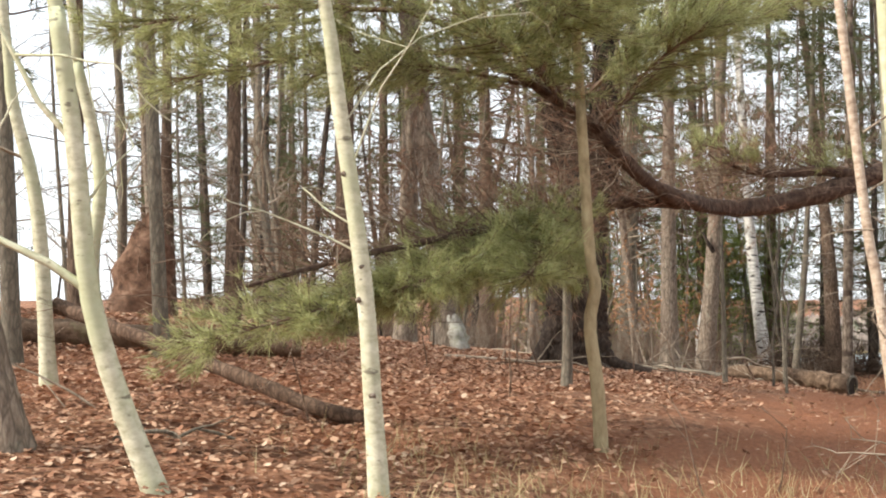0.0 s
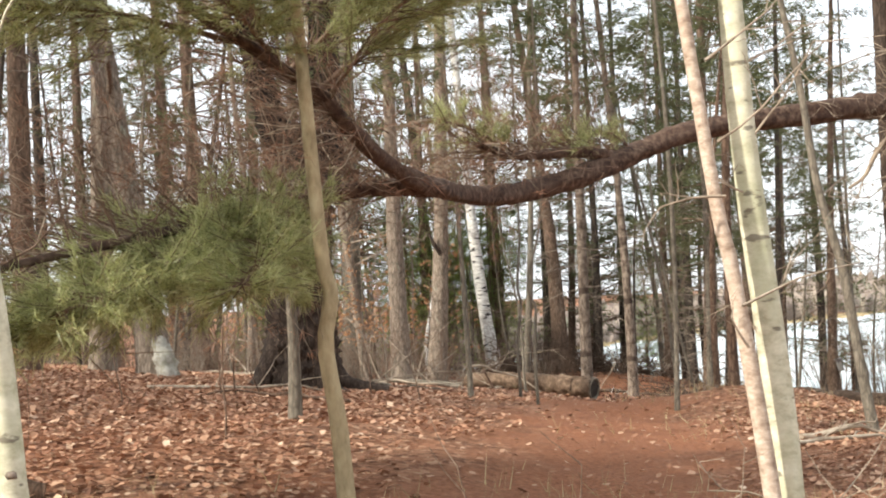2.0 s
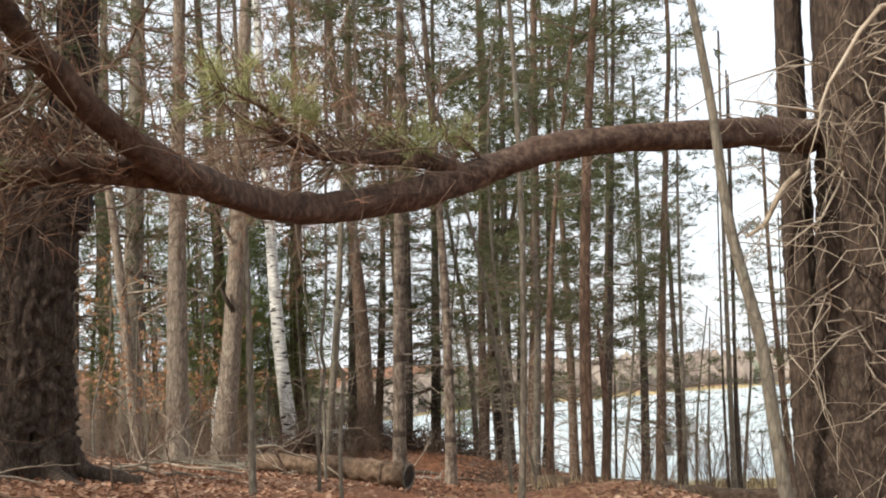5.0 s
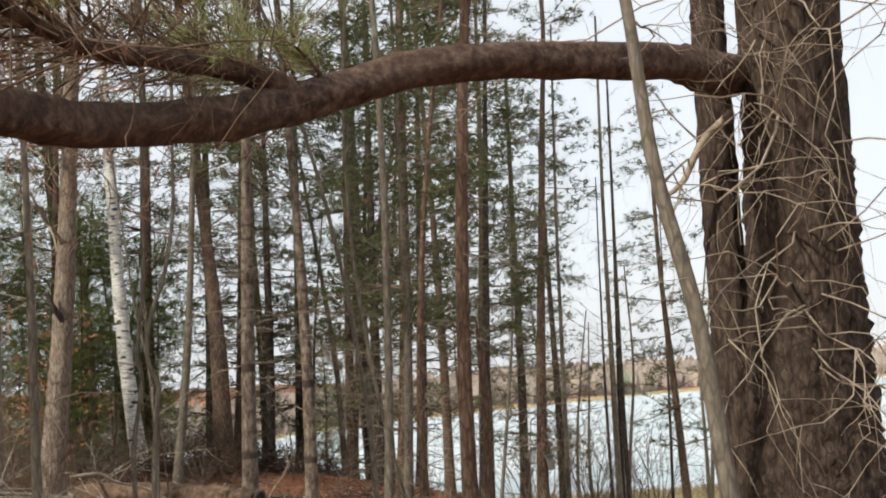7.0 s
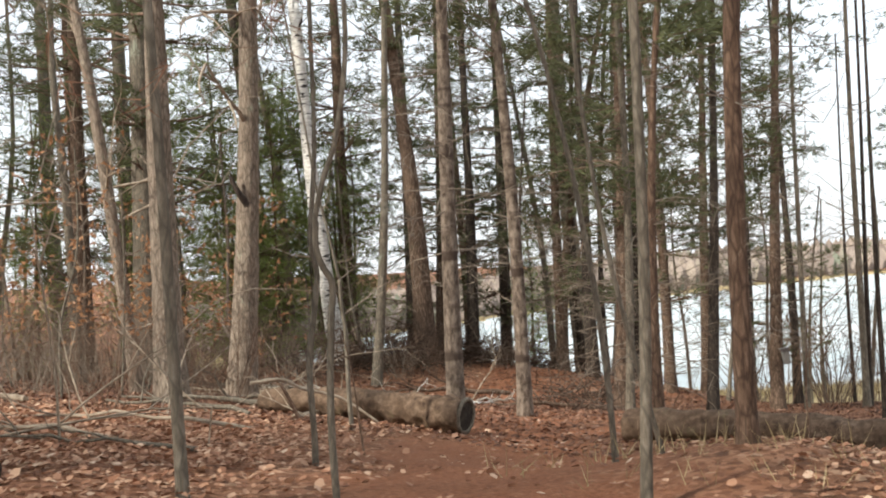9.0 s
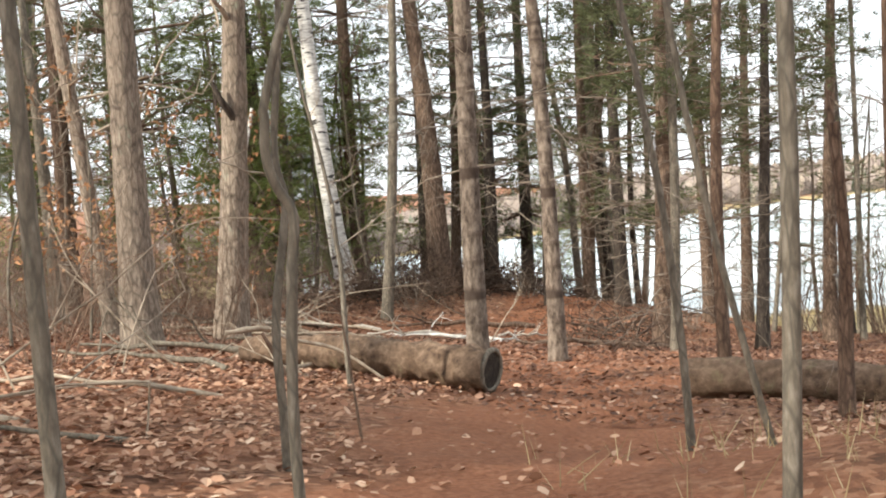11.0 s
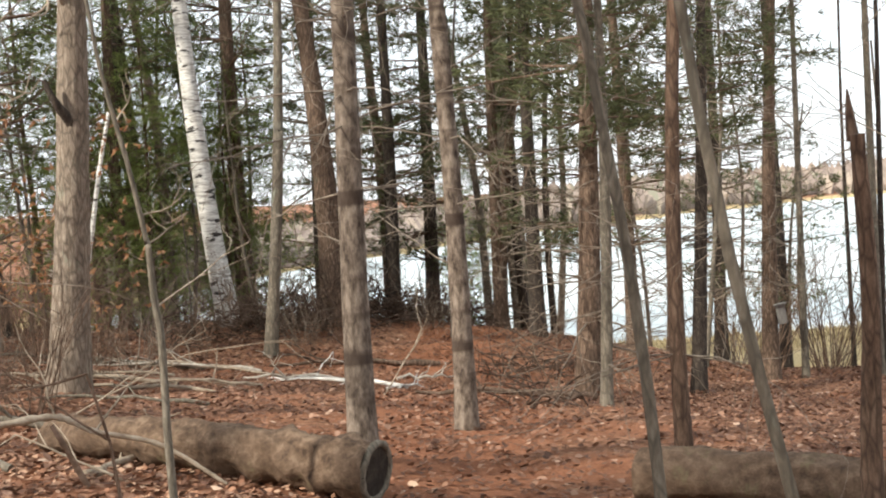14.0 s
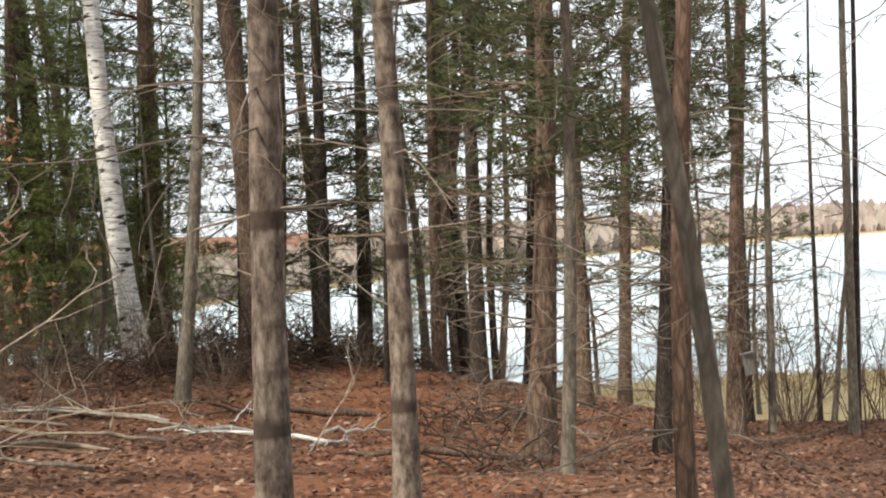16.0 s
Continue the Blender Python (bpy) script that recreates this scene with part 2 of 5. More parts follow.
def ice_mat():
    m, n, l, p = node_mat("lake_ice", 0.3)
    streak = noise_tex(n, l, coords(n, l, (0.02, 0.06, 1)), 1.0, 5, 0.6)
    l.new(ramp(n, l, streak, (0.3, (0.26, 0.30, 0.32)), (0.42, (0.44, 0.52, 0.53)), (0.52, (0.52, 0.58, 0.59)), (0.7, (0.62, 0.65, 0.65))), p.inputs["Base Color"])
    l.new(ramp(n, l, streak, (0.35, (0.35, 0.35, 0.35)), (0.6, (0.75, 0.75, 0.75))), p.inputs["Roughness"])
    return m


ICE = ice_mat()


# ---------------------------------------------------------------- shape tools
rng = np.random.default_rng(7)


class Shape:
    """Collects tubes, needles and leaves, and links them as one mesh."""

    def __init__(self):
        self.v, self.f, self.n = [], [], 0

    def add(self, verts, faces):
        self.v.append(np.asarray(verts, float))
        self.f.append(np.asarray(faces, int) + self.n)
        self.n += len(verts)

    def tube(self, pts, radii, sides=8, rough=0.0, furrow=0.0, cap=True, lump=0.0):
        pts, radii = np.asarray(pts, float), np.asarray(radii, float)
        k = len(pts)
        d = np.gradient(pts, axis=0)
        d /= np.linalg.norm(d, axis=1)[:, None] + 1e-9
        ref = np.array([1.0, 0.1, 0]) if abs(d[k // 2, 2]) > 0.6 else np.array([0.05, 0.1, 1.0])
        a = np.cross(d, ref)
        a /= np.linalg.norm(a, axis=1)[:, None] + 1e-9
        b = np.cross(d, a)
        th = np.arange(sides) * 2 * np.pi / sides
        r = np.repeat(radii[:, None], sides, 1)
        if rough:
            r = r * (1 + rough * rng.normal(0, 1, r.shape).clip(-2, 2))
        if lump:
            off = rng.uniform(0, 50)
            r = r * (1 + lump * np.array([[noise.noise(Vector((math.cos(q) * 1.1 + off, math.sin(q) * 1.1, c * 0.28))) + 0.5 * noise.noise(Vector((math.cos(q) * 3 + off, math.sin(q) * 3, c * 0.9))) for q in th] for c in range(k)]))
        if furrow:
            phase = np.cumsum(rng.normal(0, 0.25, k))[:, None]
            ridge = np.abs(np.sin(th[None] * 9 + phase)) * 0.6 + np.abs(np.sin(th[None] * 5 - 1.7 * phase)) * 0.4
            r = r * (1 - furrow * (1 - ridge) + furrow * 0.3 * rng.normal(0, 1, r.shape).clip(-2, 2))
        ring = pts[:, None] + a[:, None] * (np.cos(th)[None] * r)[..., None] + b[:, None] * (np.sin(th)[None] * r)[..., None]
        i, j = np.meshgrid(np.arange(k - 1), np.arange(sides), indexing="ij")
        jn = (j + 1) % sides
        quads = np.stack([i * sides + j, i * sides + jn, (i + 1) * sides + jn, (i + 1) * sides + j], -1).reshape(-1, 4)
        self.add(ring.reshape(-1, 3), quads)
        if cap:
            for end, flip in ((0, 1), (k - 1, 0)):
                c = np.vstack([ring[end], pts[end][None]])
                s = np.arange(sides)
                t = np.stack([s, (s + 1) % sides, np.full(sides, sides)], 1)
                t = t[:, ::-1] if flip else t
                self.add(c, np.hstack([t, t[:, 2:3]]))

    def needles(self, at, way, count, length, width, spread=0.8):
        """A brush of thin needles at each place, fanned round its way."""
        at, way = np.repeat(np.asarray(at, float), count, 0), np.repeat(np.asarray(way, float), count, 0)
        n = len(at)
        if not n:
            return
        w = way + rng.normal(0, spread, (n, 3))
        w[:, 2] += 0.1
        w /= np.linalg.norm(w, axis=1)[:, None] + 1e-9
        side = np.cross(w, rng.normal(0, 1, (n, 3)))
        side /= np.linalg.norm(side, axis=1)[:, None] + 1e-9
        ln = (length * rng.uniform(0.6, 1.25, n))[:, None]
        base = at + rng.normal(0, length * 0.12, (n, 3))
        v = np.stack([base - side * width, base + side * width, base + w * ln + side * width * 0.3], 1).reshape(-1, 3)
        i = np.arange(n)[:, None] * 3
        self.add(v, np.hstack([i, i + 1, i + 2, i + 2]))

    def link(self, name, mat, parent=None, label="", smooth=True, kind=""):
        v = np.concatenate(self.v)
        f = np.concatenate(self.f)
        faces = [q[:3] if q[2] == q[3] else q for q in f.tolist()]
        me = bpy.data.meshes.new(name)
        me.from_pydata(v.tolist(), [], faces)
        me.materials.append(mat)
        if smooth:
            me.polygons.foreach_set("use_smooth", np.ones(len(me.polygons), bool))
        ob = new(name, me)
        ob.parent = parent
        return tagged(ob, label, kind=kind)


def spline(pts, n):
    """n points on a smooth line through pts."""
    p = np.asarray(pts, float)
    p = np.vstack([2 * p[0] - p[1], p, 2 * p[-1] - p[-2]])
    out = []
    for s in np.linspace(0, len(p) - 3 - 1e-6, n):
        i, t = int(s), s - int(s)
        a, b, c, d = p[i:i + 4]
        out.append(0.5 * (2 * b + (c - a) * t + (2 * a - 5 * b + 4 * c - d) * t * t + (3 * b - a - 3 * c + d) * t ** 3))
    return np.array(out)


def unit(v):
    v = np.asarray(v, float)
    return v / (np.linalg.norm(v) + 1e-9)


def twig(shape, p, d, length, r, forks=2, droop=0.0, wander=0.35, sides=4, tips=None, segs=4):
    """A crooked twig that forks; its tips are gathered in tips."""
    pts, q, w = [np.array(p, float)], np.array(p, float), unit(d)
    for _ in range(segs):
        w = unit(w + rng.normal(0, wander * 0.5, 3) + np.array([0, 0, -droop]))
        q = q + w * length / segs
        pts.append(q.copy())
    shape.tube(pts, np.linspace(r, r * 0.45, segs + 1), sides, cap=False)
    if tips is not None:
        tips.append((pts[-1], w))
        tips.append((pts[-2], w))
    if forks > 0:
        for k in ((2, 3, 4) if segs == 4 else (1, 1, 2))[-min(3, forks + 1):]:
            side = unit(w + rng.normal(0, 0.8, 3))
            twig(shape, pts[k], side, length * rng.uniform(0.4, 0.7), r * 0.5, forks - 1, droop, wander, sides, tips, segs)


class Sprays:
    """Takes the tubes of a forking twig one by one, and links them as a branch with its twigs."""

    def __init__(self):
        self.tubes = []

    def tube(self, pts, radii, sides=8, rough=0.0, cap=True):
        one = Shape()
        one.tube(pts, radii, sides, rough, cap=cap)
        self.tubes.append(one)

    def link(self, name, mat, parent=None, label=""):
        stem = self.tubes[0].link(name, mat, parent, label)
        for one in self.tubes[1:]:
            one.link("twig", mat, stem)
        return stem


# ---------------------------------------------------------------- the ground
US = (-30, -5, 0, 7, 12, 17, 23, 27, 33, 38, 42, 47, 50, 54, 60)
ZS = (0.4, 0.5, 0.55, 0.82, 1.05, 0.88, 0.45, 0.12, -0.42, -0.5, -0.85, -1.9, -2.12, -2.2, -2.9)
LAKE_Z = -2.3


def height(x, y):
    """The lie of the land: a low rise, then a slope and a bank down to the lake."""
    x, y = np.asarray(x, float), np.asarray(y, float)
    u, v = 0.45 * x + 0.89 * y, 0.89 * x - 0.45 * y
    z = sum(np.interp(u + k, US, ZS) for k in (-2, -1, 0, 1, 2)) / 5
    z = z + np.clip(-(v + 4), -5, 9) * 0.11 * np.clip((u + 20) / 20, 0, 1) * np.clip((50 - u) / 10, 0, 1)
    z = z - 0.16 * np.exp(-((v + 0.3 + 0.1 * np.clip(u, 0, 30)) / 1.3) ** 2) * np.clip((30 - u) / 8, 0, 1)
    z = z + 0.5 * np.exp(-((x - 11.3) ** 2 + (y - 38.3) ** 2) / 11)
    z = z + 0.38 * np.exp(-((x - 7.3) ** 2 + (y - 17.0) ** 2) / 2.4)      # the raised edge to the right of the trail
    z = z + 0.14 * np.exp(-((x - 11.5) ** 2 + (y - 25.5) ** 2) / 22)
    z = z + 0.30 * np.exp(-((x - 15.2) ** 2 + (y - 37.8) ** 2) / 8)
    z = z - 0.4 * np.clip((v + 1) / 4, 0, 1) * np.clip((u - 37) / 4, 0, 1) * np.clip((47 - u) / 4, 0, 1)
    far = np.hypot(x - 5.6, y - 17)
    bear = np.degrees(np.arctan2(x - 5.6, y - 17))
    shore = np.interp(bear, (-180, -10, 2, 10, 18, 28, 40, 60, 95, 130, 180), (60, 45, 48, 95, 140, 240, 430, 600, 600, 90, 60))
    land = LAKE_Z - 0.1 + np.clip((far - shore) * 0.06, -0.6, 9)
    return np.maximum(z, np.where(far > 40, land, -9))


def axis_steps(lo, hi, fine):
    near = np.arange(lo, hi, fine)
    out = np.cumsum(0.4 * 1.17 ** np.arange(48))
    return np.concatenate([lo - out[::-1], near, hi + out])


gx, gy = axis_steps(-9, 22, 0.25), axis_steps(-2, 46, 0.25)
GX, GY = np.meshgrid(gx, gy, indexing="ij")
GZ = height(GX, GY)
near_mask = (np.abs(GX) < 60) & (np.abs(GY) < 90)
bumps = np.array([noise.noise(Vector((a * 1.1, b * 1.1, 3.0))) * 0.05 + noise.noise(Vector((a * 3.3, b * 3.3, 9.0))) * 0.022 if m else 0.0
                  for a, b, m in zip(GX.ravel(), GY.ravel(), near_mask.ravel())]).reshape(GX.shape)
ground_shape = Shape()
nx, ny = GX.shape
ii, jj = np.meshgrid(np.arange(nx - 1), np.arange(ny - 1), indexing="ij")
ground_shape.add(np.stack([GX, GY, GZ + bumps], -1).reshape(-1, 3),
                 np.stack([ii * ny + jj, (ii + 1) * ny + jj, (ii + 1) * ny + jj + 1, ii * ny + jj + 1], -1).reshape(-1, 4))
ground = tagged(ground_shape.link("ground", GROUND), "leaf-strewn forest floor with a reddish needle trail", "ground", kind="structure")

lake_shape = Shape()
bears, dists = np.radians(np.linspace(-15, 140, 60)), np.array([20, 40, 80, 160, 320, 640, 900.0])
LB, LD = np.meshgrid(bears, dists, indexing="ij")
lake_shape.add(np.stack([5.6 + np.sin(LB) * LD, 17 + np.cos(LB) * LD, np.full(LB.shape, LAKE_Z)], -1).reshape(-1, 3),
               np.array([(a * 7 + b, a * 7 + b + 1, a * 7 + b + 8, a * 7 + b + 7) for a in range(59) for b in range(6)]))
tagged(lake_shape.link("water", ICE), "pale bright lake, partly frozen, beyond the trees", "lake", kind="structure")


def on_ground(x, y):
    return float(height(x, y))


# ---------------------------------------------------------------- trees


def root_at(name, x, y, label, category="tree", group=""):
    global rng
    rng = np.random.default_rng(int(abs(x) * 1000 + abs(y) * 7919))   # each thing grows by its own chance
    ob = new(name)
    ob.location = (x, y, on_ground(x, y) - 0.04)
    return tagged(ob, label, category, group)


def trunk_part(parent, pts, r0, r1, mat, sides=12, rings=26, flare=0.5, furrow=0.0, rough=0.02, name="trunk"):
    s = Shape()
    line = spline(pts, rings)
    t = np.linspace(0, 1, rings)
    rad = r0 + (r1 - r0) * t
    h = line[:, 2] - line[0, 2]
    rad = rad * (1 + flare * np.exp(-h / (2.2 * r0 + 0.05)))
    s.tube(line, rad, sides, rough, furrow)
    s.link(name, mat, parent)
    return line, rad


def lean_path(lx, ly, top, bend=0.0, knees=()):
    """Local points of a stem that leans lx, ly metres a metre; knees: (height, dx, dy)."""
    pts = [(0, 0, -0.1)]
    zs = sorted({k[0] for k in knees} | {top * 0.3, top * 0.6, top})
    for z in zs:
        if knees:
            kz = [0.0] + [q[0] for q in knees]
            dx, dy = (float(np.interp(z, kz, [0.0] + [q[c] for q in knees])) for c in (1, 2))
        else:
            dx, dy = bend * math.sin(z * 1.7), bend * math.cos(z * 1.3)
        pts.append((lx * z + dx, ly * z + dy, z))
    return pts


def bow(lean, curve):
    """Knees of a stem that leans and bows across the walk, metres a metre."""
    out = []
    for z in (0.7, 1.5, 2.5, 3.5, 4.5, 6.0, 8.0, 11.0, 16.0):
        c = lean * z + curve * (z * z if z < 5 else 10 * z - 25)
        out.append((z, 0.94 * c, -0.34 * c))
    return tuple(out)


def bare_branches(parent, line, rad, mat, count, low=0.25, length=1.6, up=0.5, forks=2, name="branch", segs=4):
    for _ in range(count):
        k = int(len(line) * rng.uniform(low, 0.98))
        a = rng.uniform(0, 2 * np.pi)
        s = Sprays() if segs == 4 else Shape()
        taper = 1.15 - k / len(line)
        twig(s, line[k], (math.cos(a), math.sin(a), up * rng.uniform(0.3, 1.5)), length * taper * rng.uniform(0.5, 1.2), max(0.006, rad[k] * 0.3), forks, 0.0, 0.35, 4 if segs == 4 else 3, None, segs)
        s.link(name, mat, parent)


def dead_whorls(parent, line, rad, mat, low, high, step, length, single=True):
    """Dead horizontal side branches of a shaded pine, in whorls."""
    s = Shape()
    z = low
    while z < high:
        k = int(np.argmin(np.abs(line[:, 2] - z)))
        for a in rng.uniform(0, 2 * np.pi, rng.integers(2, 5)):
            twig(s, line[k], (math.cos(a), math.sin(a), rng.uniform(-0.15, 0.2)), length * rng.uniform(0.3, 1.1), max(0.005, rad[k] * 0.10), 2 if single else 1, 0.02, 0.3, 4 if single else 3, None, 4 if single else 2)
            if single:
                s.link("dead_branch", mat, parent)
                s = Shape()
        z += step * rng.uniform(0.7, 1.3)
    if s.n:
        s.link("deadwood", mat, parent, kind="stuff")


def pine_crown(parent, line, rad, low, high, step, reach, mat, tufts=20, length=0.16, width=0.008, count=6, loose=0.11, slope=0.22):
    limbs, green = Shape(), Shape()
    z = low
    while z < high:
        k = int(np.argmin(np.abs(line[:, 2] - z)))
        size = reach * (1.05 - 0.75 * (z - low) / max(0.1, high - low)) * min(1.0, 0.55 + (z - low) * 0.2)
        for a in rng.uniform(0, 2 * np.pi, rng.integers(2, 5)):
            ln = size * rng.uniform(0.5, 1.15)
            d = np.array([math.cos(a), math.sin(a), rng.normal(0.05, slope)])
            p0 = line[k]
            pts = spline([p0, p0 + d * ln * 0.5, p0 + d * ln + np.array([0, 0, rng.uniform(-0.1, 0.25) * ln])], 6)
            limbs.tube(pts[::2] if k % 2 else pts[[0, 3, 5]], np.linspace(max(0.012, rad[k] * 0.2), 0.006, 3), 3, cap=False)
            m = int(tufts * ln / reach) + 3
            t = rng.uniform(0.3, 1.0, m)
            base = np.array([np.interp(t, np.linspace(0, 1, 6), pts[:, c]) for c in range(3)]).T
            side = np.cross(d, (0, 0, 1))
            out = rng.uniform(-1, 1, m) * 0.42 * ln * (1.15 - t)
            g = np.arange(m) // 6 * 6                                   # needles gather in pads of six brushes
            pad = (base + side * out[:, None])[g] + rng.normal(0, loose, (m, 3))[g]
            at = pad + rng.normal(0, 1, (m, 3)) * np.array((0.13, 0.13, 0.05))
            green.needles(at, unit(d)[None] * 0.8 + side[None] * np.sign(out)[:, None] * 0.5, count, length, width, 0.55)
        z += step * rng.uniform(0.6, 1.4)
    limbs.link("branchwork", BROWN_TWIG, parent, kind="stuff")
    green.link("crown", mat, parent)


def pine(x, y, r, label, lx=0.0, ly=0.0, top=15.0, mat=PINE_BARK, low=4.0, reach=2.4, needles=SHADED_NEEDLES, dead=(1.0, 4.5), bend=0.05, furrow=0.0, sides=12, rings=30, single=True, tufts=26, knees=(), twig_length=1.05, group="pines of the wood"):
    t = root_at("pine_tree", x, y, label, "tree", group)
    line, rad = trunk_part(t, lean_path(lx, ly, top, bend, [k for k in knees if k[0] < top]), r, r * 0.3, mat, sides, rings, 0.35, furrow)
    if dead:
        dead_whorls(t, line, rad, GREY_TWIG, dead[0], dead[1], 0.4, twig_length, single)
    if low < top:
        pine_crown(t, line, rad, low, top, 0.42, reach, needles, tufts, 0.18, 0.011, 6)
    return t


def broadleaf(x, y, r, label, lx=0.0, ly=0.0, top=12.0, mat=GREY_BARK, branches=8, low=0.25, length=1.6, knees=(), bend=0.06, furrow=0.0, sides=10, rings=26, flare=0.35, tip=0.35, twigs=DEAD_TWIG, name="bare_tree", group="bare trees of the wood", segs=4):
    t = root_at(name, x, y, label, "tree", group)
    line, rad = trunk_part(t, lean_path(lx, ly, top, bend, knees), r, r * tip, mat, sides, rings, flare, furrow)
    bare_branches(t, line, rad, twigs, branches, low, length, segs=segs)
    return t

# ---------------------------------------------------------------- the start of the walk: pale saplings by the trail
aspen = broadleaf(-0.06, 7.3, 0.062, "slender pale greenish-white young tree with dark knots", -0.085, -0.01, 9.0, ASPEN_BARK, 0, knees=((0.5, 0.01, 0), (1.3, 0.025, 0), (2.3, -0.02, 0.0), (3.2, -0.05, 0)), flare=0.25, tip=0.45, name="young_aspen")
for k, (z, side) in enumerate(((0.62, 0.015), (1.17, -0.015), (1.36, 0.025), (1.9, -0.03))):
    c = np.array([-0.085 * z + side, -0.06, z])
    s = Shape()
    s.tube([c + (0, 0.03, 0), c, c + (0, -0.012, 0)], (0.012, 0.019, 0.007), 7, 0.2)
    s.link("knot", OAK_BARK, aspen, "dark bark knot")
for z, d, ln in ((2.2, (0.55, 0.1, 1.0), 1.7), (1.6, (-0.9, 0.1, 0.55), 0.9), (2.9, (-0.8, 0.0, 0.8), 1.0), (1.9, (0.35, -0.1, 0.9), 1.1), (1.45, (-0.7, 0.2, 0.4), 0.8), (3.1, (0.8, 0.1, 0.9), 0.9)):
    s = Sprays()
    twig(s, (-0.085 * z, 0, z), d, ln, 0.0065, 1, wander=0.5)
    s.link("branch", ASPEN_BARK, aspen)

broadleaf(1.44, 9.4, 0.054, "thin tan-barked sapling, crooked, without leaves", -0.04, 0.0, 9.0, TAN_BARK, 2, 0.55, 0.7, ((0.5, 0.0, 0), (0.95, -0.03, 0), (1.25, 0.03, 0), (1.5, 0.0, 0), (2.6, 0.0, 0)), flare=0.12, tip=0.55, name="sapling")
snag = broadleaf(1.46, 12.76, 0.062, "grey dead stem, broken off at the top", -0.03, 0, 2.0, GREY_BARK, 0, flare=0.15, tip=0.4, name="dead_tree")
s = Shape()
s.tube([(-0.06, 0, 1.95), (-0.062, 0, 2.1), (-0.068, 0, 2.22)], (0.024, 0.015, 0.003), 6)
s.link("splinter", CUT_WOOD, snag, "pale broken tip")

left_aspen = broadleaf(-1.26, 7.12, 0.068, "pale-barked young tree leaning out from its base", 0, 0, 9.0, ASPEN_BARK, 0, knees=((0.55, -0.24, -0.05), (1.15, -0.40, -0.09), (1.9, -0.47, -0.11), (2.9, -0.60, -0.14), (5.0, -0.85, -0.2), (9.0, -1.3, -0.3)), flare=0.3, tip=0.4, name="young_aspen")
for z, d, ln, r in ((1.15, (-1.0, -0.1, 0.55), 1.1, 0.028), (2.0, (-0.7, 0, 0.9), 1.2, 0.02), (1.6, (0.6, 0.2, 0.7), 0.5, 0.01), (2.9, (0.6, 0, 1), 1.0, 0.014)):
    s = Sprays()
    twig(s, (-0.40 - 0.09 * (z - 1.15) * 1.3, -0.1, z), d, ln, r, 2, wander=0.25)
    s.link("branch", ASPEN_BARK, left_aspen)
broadleaf(-1.95, 9.0, 0.06, "pale crooked young stem behind a leaning one", -0.10, -0.02, 9.0, ASPEN_BARK, 3, 0.3, 0.8, ((1.0, -0.16, 0), (1.8, -0.02, 0), (2.6, -0.1, 0)), flare=0.2, name="young_aspen")
broadleaf(-2.35, 7.85, 0.125, "grey furrowed trunk foot leaning aside", -0.20, -0.06, 9.0, OAK_BARK, 3, 0.4, 1.0, flare=0.35, furrow=0.12, sides=28, rings=60)
broadleaf(-3.0, 10.5, 0.068, "pale young tree, sunlit, leaning", -0.10, -0.03, 10.0, ASPEN_BARK, 4, 0.25, 1.2, ((1.5, 0.05, 0), (2.4, -0.06, 0)), name="young_aspen")
broadleaf(-3.7, 11.6, 0.09, "grey-brown young tree with side branches", -0.02, -0.02, 11.0, GREY_BARK, 7, 0.2, 1.4)
broadleaf(-2.6, 12.8, 0.08, "grey-brown young tree with side branches", -0.03, 0.0, 11.0, GREY_BARK, 6, 0.2, 1.4)

edge_aspen = broadleaf(2.73, 6.56, 0.064, "smooth pale greenish aspen trunk beside the trail", -0.012, 0.01, 10.0, ASPEN_BARK, 0, knees=((1.0, 0.02, 0), (2.0, -0.02, 0)), flare=0.2, tip=0.5, sides=16, name="young_aspen")
peel = broadleaf(2.66, 6.42, 0.036, "slim pinkish sapling with peeling papery bark", -0.075, 0.04, 7.0, PEEL_BARK, 0, knees=((0.9, 0.02, 0), (1.6, 0.012, 0), (2.1, -0.01, 0)), flare=0.2, tip=0.5, name="sapling")
for z, d, ln in ((1.5, (0.9, 0.2, 0.5), 0.7), (1.35, (-0.8, 0.2, 0.6), 0.5), (2.1, (0.7, 0.0, 0.5), 0.6), (1.9, (-0.9, 0.1, 0.3), 0.6), (0.75, (-1.0, 0.1, 0.35), 0.9), (0.5, (-0.9, -0.1, 0.6), 0.8), (0.6, (0.9, 0.1, 0.3), 0.6), (2.4, (0.8, 0.1, 0.8), 0.5)):
    for owner, x0 in ((peel, -0.075 * z), (edge_aspen, -0.02 * z)):
        s = Sprays()
        way = np.array(d) + rng.normal(0, 0.2, 3)
        twig(s, (x0, 0, z), way, ln * rng.uniform(0.6, 1.0) * (0.45 if way[0] < 0.2 else 1.0), 0.006, 2, wander=0.25)
        s.link("branch", DEAD_TWIG, owner)

# ---------------------------------------------------------------- the big double pine beyond the rise, and the pale oak
twin = root_at("pine_tree", 1.98, 17.42, "huge dark pine with deeply furrowed bark and two stems", "tree", "pines of the wood")
trunk_part(twin, [(0, 0, -0.2), (0.02, 0, 0.5), (0.05, 0, 1.4), (0.12, 0, 2.4), (0.16, 0, 3.2)], 0.37, 0.36, SHADED_PINE_BARK, 72, 80, 0.5, 0.22, name="trunk")
l1, r1 = trunk_part(twin, [(0.3, 0, 2.3), (0.42, 0, 2.9), (0.47, 0, 3.5), (0.52, 0.0, 4.5), (0.62, 0.1, 9.0), (0.7, 0.1, 16.0)], 0.30, 0.10, SHADED_STEM_BARK, 40, 80, 0.0, 0.12, name="stem")
